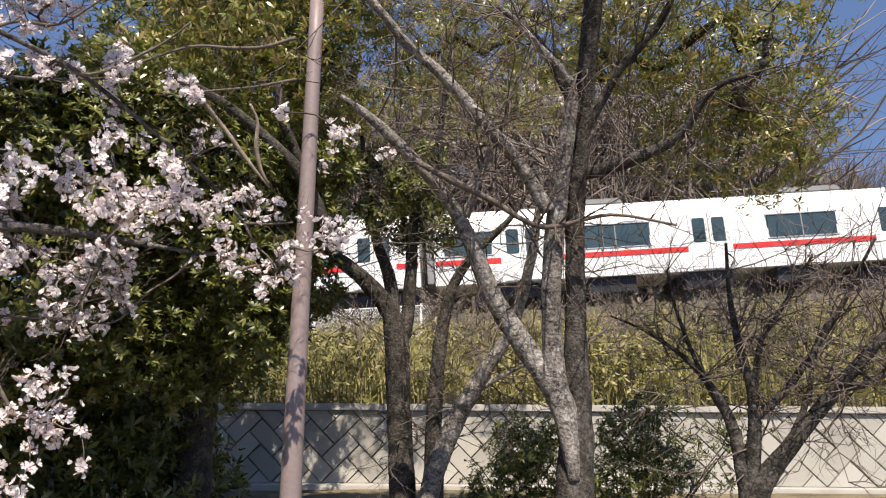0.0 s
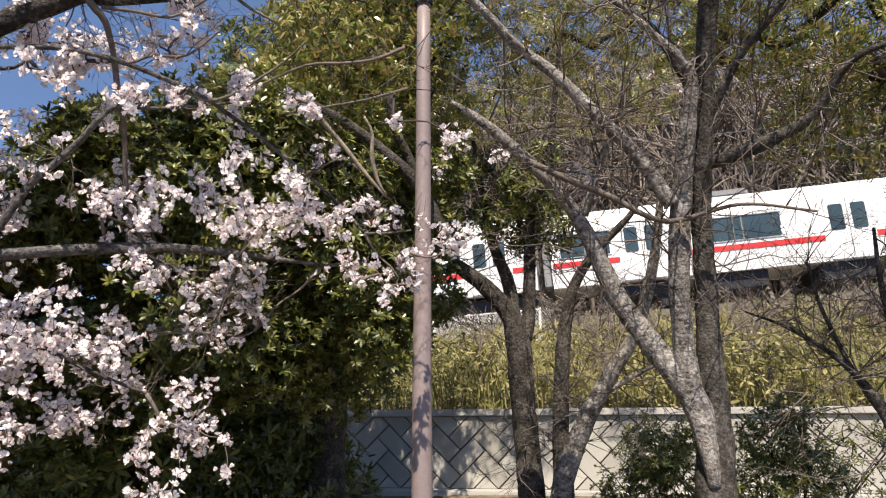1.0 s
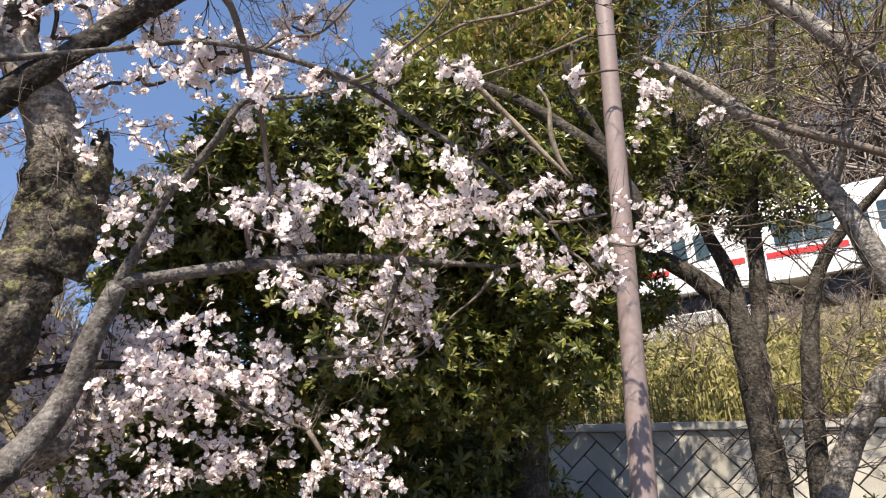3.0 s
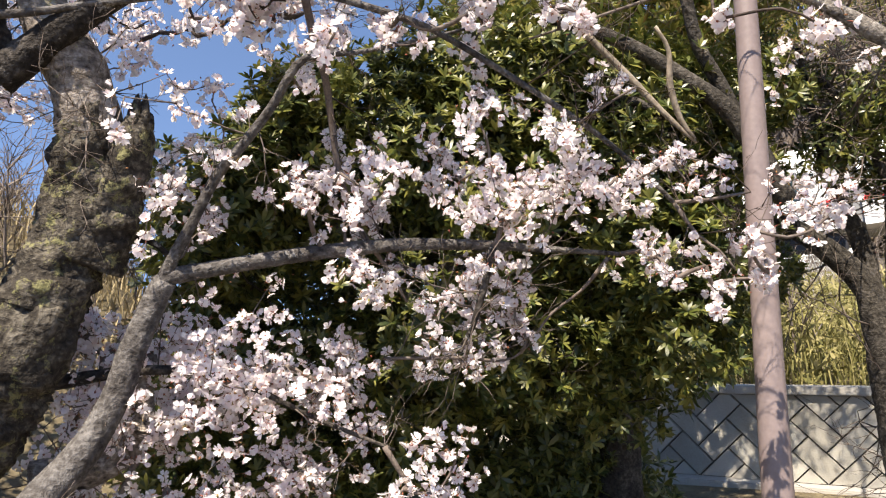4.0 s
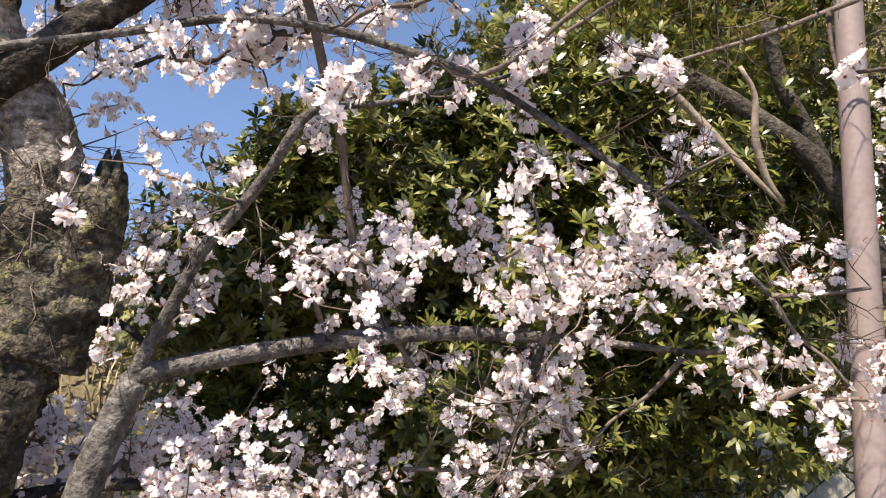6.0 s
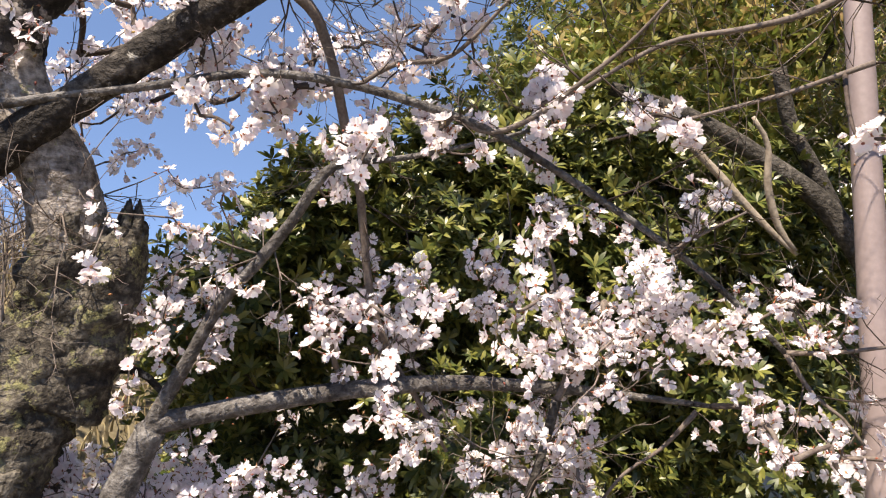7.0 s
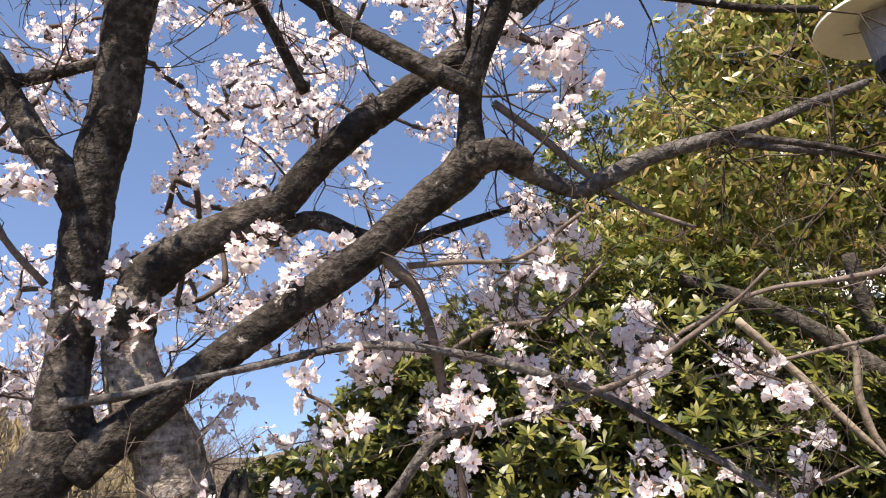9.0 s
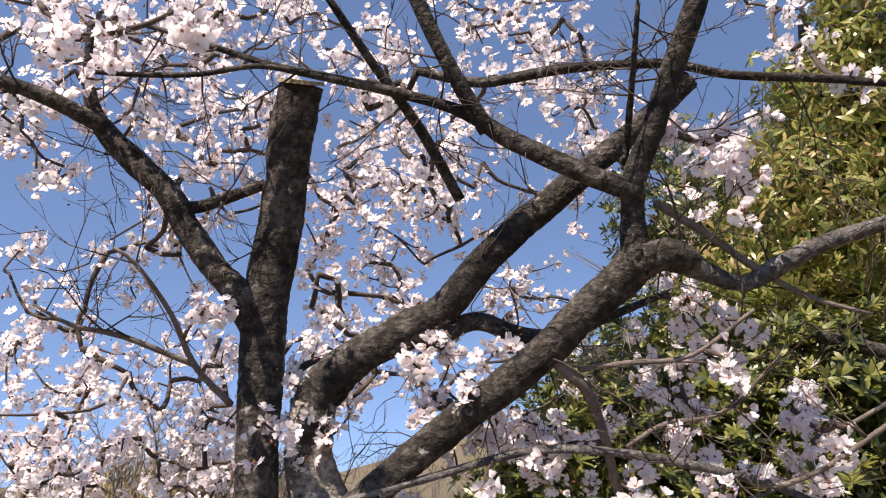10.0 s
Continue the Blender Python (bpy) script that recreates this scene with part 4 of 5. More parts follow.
SHRUB_MASSES = [
    ((1.39, 5.91, 0.92), 0.26),
    ((1.58, 5.74, 0.67), 0.26),
    ((1.26, 5.81, 0.58), 0.26),
    ((0.58, 6.03, 0.77), 0.24),
    ((1.59, 5.96, 1.09), 0.2),
    ((0.56, 6.37, 0.82), 0.28),
    ((0.78, 6.33, 0.59), 0.27),
    ((0.33, 6.26, 0.49), 0.25),
    ((0.66, 6.3, 0.26), 0.26),
    ((0.22, 6.23, 0.27), 0.22),
    ((0.9, 6.43, 0.92), 0.16),
    ((1.01, 6.37, 0.36), 0.2),
]
SHRUB2_MASSES = [
    ((1.5, 6.4, 0.85), 0.3),
    ((1.85, 6.3, 0.95), 0.34),
    ((2.2, 6.25, 0.72), 0.32),
    ((1.8, 6.3, 0.5), 0.34),
    ((1.3, 6.45, 0.55), 0.28),
    ((2.4, 6.2, 0.95), 0.26),
    ((2.1, 6.25, 0.35), 0.3),
]


# ---- foliage ----
LEAF = np.array([(0, 0, 0), (0.13, 0.35, 0.03), (-0.13, 0.35, 0.03), (0.13, 0.7, 0.02), (-0.13, 0.7, 0.02), (0, 1.0, -0.06)]) * np.array((1, 1, 1))
LEAF_Q, LEAF_T = [(1, 3, 4, 2)], [(0, 1, 2), (3, 5, 4)]


def rosette(leaves, length, rise):
    """A whorl of narrow leaves round a shoot's tip."""
    v, q, t = [], [], []
    for k in range(leaves):
        a = 2 * math.pi * k / leaves + rng.uniform(-0.2, 0.2)
        e = rise + rng.uniform(-0.3, 0.4)
        L = LEAF * np.array((length * 0.95, length, length)) * rng.uniform(0.75, 1.15)
        rx = np.array([[1, 0, 0], [0, math.cos(e), -math.sin(e)], [0, math.sin(e), math.cos(e)]])
        rz = np.array([[math.cos(a), -math.sin(a), 0], [math.sin(a), math.cos(a), 0], [0, 0, 1]])
        n = len(v) * 6
        v.append(L @ rx.T @ rz.T)
        q += [tuple(i + n for i in LEAF_Q[0])]
        t += [tuple(i + n for i in tri) for tri in LEAF_T]
    return np.concatenate(v), q, t


def points_in(masses, count, shell=0.55, squash=0.9):
    """Points spread through round masses, most of them near the surface, with the way out from the centre."""
    w = np.array([r ** 2.2 for _, r in masses])
    pick = rng.choice(len(masses), count, p=w / w.sum())
    c = np.array([m[0] for m in masses])[pick]
    r = np.array([m[1] for m in masses])[pick]
    d = rng.normal(size=(count, 3))
    d /= np.linalg.norm(d, axis=1, keepdims=True)
    rad = r * (shell + (1 - shell) * rng.random(count) ** 0.5) * rng.uniform(0.82, 1.12, count)
    lump = 1 + 0.16 * np.sin(d[:, 0] * 7 + pick) * np.cos(d[:, 2] * 6 + pick * 2)
    return c + d * (rad * lump)[:, None] * np.array((1, 1, squash)), d


def leafy_crown(tree, masses, count, length, leaves, mat, rise, droop, label, kinds=5, fine=0.0012, roots=None, web=260, size=(0.75, 1.2)):
    p, d = points_in(masses, count)
    h = Heap()
    which = rng.integers(0, kinds, count)
    for k in range(kinds):
        v, q, t = rosette(leaves, length, rise)
        m = which == k
        up = d[m] * 0.8 + np.array((0, 0, droop))
        h.many(v, q, t, turns(int(m.sum()), up, 0.35, size), p[m])
    put("crown", h.mesh("crown", mat), tree, label, kind="stuff")
    if roots is not None:
        h = Heap()
        for a, b, r in branch_web(roots, p[:web] - d[:web] * 0.03, 0.03, grow=fine * 2):
            mid = (a + b) / 2 + rng.normal(size=3) * 0.06 * np.linalg.norm(b - a)
            h.twig([(*a, r * 1.25), (*mid, r), (*b, r * 0.75)], 5, 0.08)
        put("twig_spray", h.mesh("twig_spray", M_GREYBARK), tree, kind="stuff")


TRUNK_LINE = np.array([(-3.15, 4.75, z) for z in np.linspace(0.4, 3.1, 14)])
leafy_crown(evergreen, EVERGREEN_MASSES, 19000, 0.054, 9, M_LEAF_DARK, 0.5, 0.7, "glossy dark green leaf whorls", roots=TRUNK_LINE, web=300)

# evergreen added, mostly hidden, to throw shade on the wall
shade_tree = thing("evergreen_tree", "evergreen tree added close to the wall to shade it", "tree", at=(-3.3, 7.4, 0.1))
limb(shade_tree, "trunk", [(-3.3, 7.4, 0.05, 0.17), (-3.25, 7.4, 1.4, 0.14), (-3.2, 7.4, 3.2, 0.08)], M_GREYBARK)
leafy_crown(shade_tree, SHADE_TREE_MASSES, 10500, 0.09, 6, M_LEAF_DARK, 0.5, 0.6, "dark green leaves", roots=np.array([(-3.25, 7.4, z) for z in np.linspace(0.6, 3.0, 10)]), web=120)

broadleaf = thing("broadleaf_tree", "tall broadleaf tree with drooping yellow-green leaves", "tree", at=(-1.9, 5.2, 0.1))
limb(broadleaf, "trunk", [(-1.9, 5.3, 0.05, 0.16), (-1.85, 5.3, 1.5, 0.13), (-1.75, 5.2, 2.8, 0.1), (-1.7, 4.9, 4.0, 0.06), (-1.6, 4.8, 4.9, 0.03)], M_GREYBARK)
leafy_crown(broadleaf, BROADLEAF_MASSES, 11500, 0.062, 5, M_LEAF_LIGHT, -0.5, -0.5, "yellow-green leaves, some turning red", roots=np.array([(-1.8, 5.2, z) for z in np.linspace(1.6, 4.6, 14)]), web=300)
leafy_crown(forked_tree, OAK_MASSES, 8600, 0.05, 5, M_LEAF_LIGHT, -0.2, -0.1, "olive-green leaves", roots=np.array([(1.05 + 0.25 * k, 4.35 + 0.03 * k, 2.5 + 0.16 * k) for k in range(6)]), web=160)
leafy_crown(y_tree, Y_TREE_MASSES, 900, 0.06, 5, M_LEAF_DARK, 0.0, 0.1, "small tufts of green leaves")
for masses, where, whorls in ((SHRUB_MASSES, (0.5, 6.3, 0.1), 3000), (SHRUB2_MASSES, (2.0, 6.3, 0.1), 650)):
    shrub = thing("shrub", "dark green leafy shrub before the wall", "shrub", "shrubs before the wall", at=where)
    cx, cy = masses[0][0][0], masses[0][0][1]
    for (mx, my, mz), mr in masses:
        limb(shrub, "stem", [(cx + (mx - cx) * 0.3, cy, 0.05, 0.012), (cx + (mx - cx) * 0.6, (cy + my) / 2, mz * 0.5, 0.009), (mx, my, mz, 0.004)], M_GREYBARK, "", 6, 0.0)
    leafy_crown(shrub, masses, whorls, 0.046, 6, M_LEAF_DARK, 0.2, 0.4, "", roots=np.array([m[0] for m in masses]), web=80)


# ---- bare twigs on the trees before the wall ----
def twiggy(tree, lines, per, length, mat, levels=3, spread=0.9, lift=0.25, thick=0.007):
    """Fine twigs that fork again and again, along the given limbs (rows x, y, z, r)."""
    h = Heap()

    def grow(p, d, l, r, lev):
        k = 3 if lev else 2
        pts, q = [(*p, r)], p
        for i in range(k):
            d = d + rng.normal(size=3) * 0.22 + np.array((0, 0, 0.05))
            d = d / np.linalg.norm(d)
            q = q + d * l / k
            pts.append((*q, r * (1 - 0.65 * (i + 1) / k)))
            if lev and i < k:
                for _ in range(1 if rng.random() < 0.75 else 2):
                    e = d + rng.normal(size=3) * 0.6
                    grow(q, e / np.linalg.norm(e), l * rng.uniform(0.4, 0.65), r * 0.55, lev - 1)
        h.twig(pts, 3, 10)

    for q in lines:
        for _ in range(per):
            i = rng.integers(len(q) // 3, len(q))
            d = rng.normal(size=3) * spread + np.array((0, 0, lift))
            d /= np.linalg.norm(d)
            grow(q[i, :3], d, length * rng.uniform(0.6, 1.3), min(q[i, 3] * 0.5, thick), levels - 1)
    put("twig_spray", h.mesh("twig_spray", mat), tree, "fine grey-brown twigs", kind="stuff")


def lines_of(tree):
    return [PATHS[o.name] for o in tree.children if o.name in PATHS]


twiggy(old_cherry, lines_of(old_cherry), 6, 0.22, M_TWIG, 3, 0.8, 0.15, 0.0032)
twiggy(near_cherry, lines_of(near_cherry), 5, 0.22, M_DARKTWIG, 3, 0.8, 0.1, 0.0034)
twiggy(forked_tree, lines_of(forked_tree), 16, 0.55, M_TWIG)
twiggy(y_tree, lines_of(y_tree), 15, 0.6, M_TWIG)
twiggy(slender_tree, lines_of(slender_tree), 18, 0.55, M_TWIG)
twiggy(shrub_tree, lines_of(shrub_tree), 22, 0.5, M_TWIG)

# ---- blossom ----
PETAL = np.array([(0, 0.04, 0), (-0.23, 0.45, 0.13), (0, 0.48, 0.07), (0.23, 0.45, 0.13), (-0.28, 0.78, 0.19), (0, 0.84, 0.13), (0.28, 0.78, 0.19), (-0.12, 0.99, 0.19), (0.12, 0.99, 0.19)]) * 0.5
PETAL_T = [(0, 3, 2), (0, 2, 1), (1, 2, 5), (1, 5, 4), (2, 3, 6), (2, 6, 5), (4, 5, 7), (5, 6, 8)]


def flower_arrays(cup, wilt):
    v, t = [], []
    for k in range(5):
        a = 2 * math.pi * k / 5 + rng.uniform(-0.12, 0.12)
        e = cup + rng.uniform(-0.15, 0.15)
        rx = np.array([[1, 0, 0], [0, math.cos(e), -math.sin(e)], [0, math.sin(e), math.cos(e)]])
        rz = np.array([[math.cos(a), -math.sin(a), 0], [math.sin(a), math.cos(a), 0], [0, 0, 1]])
        n = len(v) * 9
        v.append((PETAL * np.array((1.32, 1, 1)) + rng.normal(size=(9, 3)) * wilt) @ rx.T @ rz.T)
        t += [tuple(i + n for i in tri) for tri in PETAL_T]
    return np.concatenate(v), t


FLOWERS = [flower_arrays(c, 0.022) for c in (-0.05, 0.1, 0.3, 0.5, 0.9, 0.2, 0.4, 1.15)]
_a = np.linspace(0, 2 * np.pi, 6, endpoint=False)
HEART = np.concatenate([np.stack([np.cos(_a) * 0.085, np.sin(_a) * 0.085, 0 * _a + 0.05], -1), [(0, 0, 0.085)],
                        np.stack([np.cos(_a) * 0.045, np.sin(_a) * 0.045, 0 * _a - 0.02], -1), [(0, 0, -0.3)]])
HEART_T = [(k, (k + 1) % 6, 6) for k in range(6)] + [(7 + (k + 1) % 6, 7 + k, 13) for k in range(6)]
_b = np.array([(0, 0, 0), (0.09, 0, 0.16), (-0.045, 0.078, 0.16), (-0.045, -0.078, 0.16), (0, 0, 0.36)])
BUD_T = [(0, 2, 1), (0, 3, 2), (0, 1, 3), (1, 2, 4), (2, 3, 4), (3, 1, 4)]


def clump_mesh(name, places, outs, size):
    """Flowers at places that face outs: petals, hearts and a few buds, in one mesh of two materials."""
    pet, cal = Heap(), Heap()
    n = len(places)
    which = rng.integers(0, len(FLOWERS), n)
    for k, (v, t) in enumerate(FLOWERS):
        m = which == k
        if not m.any():
            continue
        R = turns(int(m.sum()), outs[m], 0.45, (0.82 * size, 1.15 * size))
        pet.many(v, (), t, R, places[m])
        cal.many(HEART, (), HEART_T, R, places[m])
    b = rng.random(n) < 0.34
    if b.any():
        cal.many(_b, (), BUD_T, turns(int(b.sum()), outs[b], 0.8, (0.7 * size, 1.0 * size)), places[b] + rng.normal(size=(int(b.sum()), 3)) * size * 0.5)
    pv, cv = np.concatenate(pet.v), np.concatenate(cal.v)
    pt, ct = np.concatenate(pet.t), np.concatenate(cal.t)
    me = mesh_of(name, np.concatenate([pv, cv]), [pt, ct + len(pv)], M_PETAL)
    me.materials.append(M_CALYX)
    me.polygons.foreach_set("material_index", np.concatenate([np.zeros(len(pt), np.int32), np.ones(len(ct), np.int32)]))
    return me


def flower_mesh(v, t):
    """One open flower: five petals on a dark red heart."""
    me = mesh_of("flower", np.concatenate([v, HEART]), [np.concatenate([np.array(t), np.array(HEART_T) + len(v)])], M_PETAL)
    me.materials.append(M_CALYX)
    me.polygons.foreach_set("material_index", np.concatenate([np.zeros(len(t), np.int32), np.ones(len(HEART_T), np.int32)]))
    return me


FLOWER_MESHES = [flower_mesh(v, t) for v, t in FLOWERS]
OLD, NEAR = [], []


def spray(store, centre, width, height, count, size):
    """Notes where the clumps of one spray sit."""
    c = np.array(centre)
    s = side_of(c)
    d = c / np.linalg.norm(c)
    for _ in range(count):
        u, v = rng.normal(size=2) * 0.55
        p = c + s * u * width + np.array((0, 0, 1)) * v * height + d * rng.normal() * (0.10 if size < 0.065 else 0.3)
        store.append((p, size * rng.uniform(0.88, 1.1)))



# places of the blossom: centre, width, height, clumps, flower size
spray(OLD, (-1.63, 2.63, 2.04), 0.098, 0.065, 9, 0.048)
spray(OLD, (-1.85, 2.56, 2.01), 0.152, 0.101, 20, 0.048)
spray(OLD, (-1.86, 2.77, 1.98), 0.109, 0.091, 14, 0.048)
spray(OLD, (-1.53, 2.86, 2.08), 0.192, 0.105, 24, 0.048)
spray(OLD, (-1.34, 2.83, 1.95), 0.178, 0.097, 27, 0.048)
spray(OLD, (-1.15, 3.01, 1.98), 0.154, 0.103, 16, 0.048)
spray(OLD, (-0.93, 3.08, 2.07), 0.104, 0.052, 6, 0.048)
spray(OLD, (-1.21, 2.85, 2.14), 0.073, 0.073, 9, 0.048)
spray(OLD, (-1.46, 2.84, 2.37), 0.044, 0.062, 4, 0.048)
spray(OLD, (-1.39, 2.73, 2.20), 0.057, 0.073, 7, 0.048)
spray(OLD, (-1.10, 2.92, 2.28), 0.051, 0.042, 2, 0.048)
spray(OLD, (-1.83, 2.74, 1.80), 0.088, 0.070, 9, 0.048)
spray(OLD, (-1.62, 2.87, 1.65), 0.121, 0.104, 14, 0.048)
spray(OLD, (-1.51, 2.97, 1.70), 0.106, 0.141, 13, 0.048)
spray(OLD, (-1.46, 3.06, 1.64), 0.108, 0.108, 9, 0.048)
spray(OLD, (-1.65, 3.05, 1.52), 0.169, 0.075, 14, 0.048)
spray(OLD, (-0.97, 3.07, 1.78), 0.085, 0.076, 10, 0.048)
spray(OLD, (-0.83, 3.24, 1.76), 0.090, 0.054, 7, 0.048)
spray(OLD, (-0.60, 3.26, 1.94), 0.127, 0.091, 13, 0.048)
spray(OLD, (-0.77, 3.09, 1.96), 0.076, 0.076, 6, 0.048)
spray(OLD, (-0.68, 3.07, 1.73), 0.033, 0.033, 2, 0.048)
spray(OLD, (-2.56, 2.34, 1.55), 0.219, 0.099, 24, 0.048)
spray(OLD, (-2.19, 2.43, 1.49), 0.232, 0.089, 33, 0.048)
spray(OLD, (-2.04, 2.58, 1.41), 0.195, 0.088, 26, 0.048)
spray(OLD, (-2.57, 2.32, 1.31), 0.220, 0.120, 27, 0.048)
spray(OLD, (-2.30, 2.47, 1.28), 0.170, 0.094, 20, 0.048)
spray(OLD, (-1.91, 2.72, 1.47), 0.107, 0.071, 12, 0.048)
spray(OLD, (-1.91, 2.85, 1.28), 0.075, 0.075, 6, 0.048)
spray(OLD, (-1.59, 2.79, 1.24), 0.067, 0.034, 5, 0.048)
spray(OLD, (-2.26, 2.38, 2.07), 0.130, 0.111, 12, 0.048)
spray(OLD, (-2.08, 2.34, 2.23), 0.088, 0.088, 6, 0.048)
spray(OLD, (-2.19, 2.23, 1.97), 0.103, 0.103, 9, 0.048)
spray(OLD, (-2.24, 2.43, 1.93), 0.110, 0.092, 9, 0.048)
spray(OLD, (-2.36, 2.24, 2.39), 0.058, 0.058, 4, 0.048)
spray(OLD, (-2.17, 2.18, 2.23), 0.069, 0.043, 4, 0.048)
spray(OLD, (-1.91, 2.54, 2.33), 0.053, 0.071, 4, 0.048)
spray(OLD, (-2.08, 2.50, 1.65), 0.122, 0.087, 7, 0.048)
spray(OLD, (-1.27, 3.04, 2.08), 0.107, 0.071, 9, 0.048)
spray(OLD, (-1.76, 2.87, 1.74), 0.108, 0.072, 6, 0.048)
spray(OLD, (-1.01, 2.91, 2.23), 0.013, 0.013, 1, 0.048)
spray(OLD, (-2.03, 2.79, 1.12), 0.173, 0.077, 10, 0.048)
spray(OLD, (-2.20, 2.59, 1.10), 0.306, 0.096, 29, 0.048)
spray(OLD, (-2.48, 2.33, 1.07), 0.316, 0.118, 32, 0.048)
spray(OLD, (-1.64, 2.81, 1.26), 0.104, 0.065, 4, 0.04)
spray(OLD, (-1.63, 2.84, 1.00), 0.157, 0.118, 9, 0.04)
spray(OLD, (-1.70, 2.85, 0.83), 0.106, 0.106, 5, 0.04)
spray(OLD, (-1.60, 2.83, 1.02), 0.135, 0.135, 16, 0.046)
spray(OLD, (-2.50, 2.20, 1.58), 0.13, 0.06, 18, 0.048)
spray(OLD, (-2.48, 2.33, 1.50), 0.14, 0.06, 20, 0.048)
spray(OLD, (-2.48, 2.22, 1.41), 0.13, 0.06, 18, 0.048)
spray(OLD, (-2.39, 2.49, 1.54), 0.13, 0.06, 16, 0.048)
spray(OLD, (-2.35, 2.60, 1.39), 0.14, 0.05, 18, 0.048)
spray(OLD, (-2.39, 2.44, 1.32), 0.13, 0.05, 14, 0.048)
spray(OLD, (-2.28, 2.77, 1.42), 0.13, 0.05, 14, 0.048)
spray(OLD, (-2.18, 2.93, 1.36), 0.12, 0.05, 12, 0.048)
spray(OLD, (-2.11, 3.01, 1.48), 0.07, 0.05, 8, 0.048)
spray(OLD, (-2.44, 2.27, 1.29), 0.12, 0.05, 12, 0.048)
spray(NEAR, (-1.75, 2.43, 2.43), 0.079, 0.072, 9, 0.044)
spray(NEAR, (-1.58, 2.55, 2.45), 0.072, 0.036, 5, 0.044)
spray(NEAR, (-1.38, 2.70, 2.53), 0.051, 0.041, 5, 0.044)
spray(NEAR, (-1.15, 2.80, 2.48), 0.051, 0.046, 6, 0.044)
spray(NEAR, (-1.92, 2.26, 2.50), 0.102, 0.044, 10, 0.044)
spray(NEAR, (-0.51, 3.00, 2.40), 0.044, 0.030, 2, 0.044)
spray(NEAR, (-0.76, 2.94, 2.43), 0.029, 0.022, 2, 0.044)
spray(NEAR, (-2.87, 1.38, 3.75), 0.227, 0.114, 47, 0.068)
spray(NEAR, (-2.76, 1.74, 3.83), 0.214, 0.097, 42, 0.068)
spray(NEAR, (-2.76, 2.17, 4.14), 0.179, 0.067, 22, 0.068)
spray(NEAR, (-3.09, 1.72, 3.86), 0.086, 0.043, 8, 0.068)
spray(NEAR, (-3.09, 1.54, 3.39), 0.078, 0.039, 6, 0.068)
spray(NEAR, (-3.25, 1.94, 3.30), 0.108, 0.108, 20, 0.068)
spray(NEAR, (-3.50, 1.73, 3.15), 0.089, 0.056, 6, 0.068)
spray(NEAR, (-3.41, 1.62, 2.91), 0.105, 0.105, 13, 0.068)
spray(NEAR, (-3.76, 2.05, 2.74), 0.394, 0.148, 49, 0.068)
spray(NEAR, (-3.15, 2.16, 2.74), 0.166, 0.125, 27, 0.068)
spray(NEAR, (-3.51, 2.10, 2.54), 0.461, 0.115, 65, 0.068)
spray(NEAR, (-3.74, 1.81, 2.63), 0.143, 0.143, 25, 0.068)
spray(NEAR, (-2.93, 2.07, 3.61), 0.167, 0.146, 25, 0.068)
spray(NEAR, (-3.14, 1.98, 3.63), 0.109, 0.087, 12, 0.068)
spray(NEAR, (-2.90, 2.55, 3.59), 0.159, 0.136, 30, 0.068)
spray(NEAR, (-2.80, 2.71, 3.81), 0.190, 0.142, 35, 0.068)
spray(NEAR, (-2.48, 2.60, 3.42), 0.183, 0.122, 38, 0.068)
spray(NEAR, (-2.87, 2.73, 3.29), 0.182, 0.136, 25, 0.068)
spray(NEAR, (-3.13, 2.77, 2.92), 0.119, 0.095, 17, 0.068)
spray(NEAR, (-2.54, 2.94, 2.89), 0.130, 0.065, 9, 0.068)
spray(NEAR, (-2.31, 2.16, 3.68), 0.127, 0.091, 25, 0.068)
spray(NEAR, (-2.28, 2.82, 4.19), 0.212, 0.118, 32, 0.068)
spray(NEAR, (-1.96, 2.67, 3.82), 0.120, 0.080, 17, 0.068)
spray(NEAR, (-1.95, 2.85, 3.66), 0.164, 0.123, 25, 0.068)
spray(NEAR, (-2.40, 3.14, 3.64), 0.143, 0.095, 13, 0.068)
spray(NEAR, (-2.87, 2.89, 2.97), 0.092, 0.069, 8, 0.068)
spray(NEAR, (-1.42, 3.06, 3.94), 0.130, 0.065, 12, 0.068)
spray(NEAR, (-2.99, 2.20, 3.86), 0.113, 0.135, 10, 0.068)
spray(NEAR, (-2.76, 2.28, 3.08), 0.097, 0.097, 12, 0.068)
spray(NEAR, (-2.54, 3.23, 3.10), 0.190, 0.142, 22, 0.068)
spray(NEAR, (-2.34, 2.58, 3.69), 0.123, 0.082, 13, 0.068)
spray(NEAR, (-3.28, 1.80, 2.87), 0.144, 0.082, 10, 0.068)
spray(NEAR, (-3.52, 2.18, 2.94), 0.118, 0.095, 8, 0.068)
spray(NEAR, (-1.99, 3.37, 3.76), 0.097, 0.097, 8, 0.068)
spray(NEAR, (-3.08, 1.44, 3.60), 0.080, 0.080, 8, 0.068)
spray(NEAR, (-3.18, 2.62, 2.94), 0.140, 0.117, 13, 0.068)
spray(NEAR, (-2.35, 1.91, 2.64), 0.075, 0.090, 13, 0.04)
spray(NEAR, (-2.09, 2.11, 2.78), 0.063, 0.083, 11, 0.04)
spray(NEAR, (-2.20, 2.18, 2.66), 0.050, 0.063, 6, 0.04)
spray(NEAR, (-1.41, 2.34, 3.21), 0.083, 0.065, 11, 0.04)
spray(NEAR, (-1.39, 2.38, 3.09), 0.047, 0.047, 6, 0.04)
spray(NEAR, (-1.57, 2.52, 2.83), 0.066, 0.068, 11, 0.04)
spray(NEAR, (-1.71, 2.52, 2.70), 0.062, 0.063, 8, 0.04)
spray(NEAR, (-1.57, 2.58, 2.68), 0.051, 0.063, 6, 0.04)
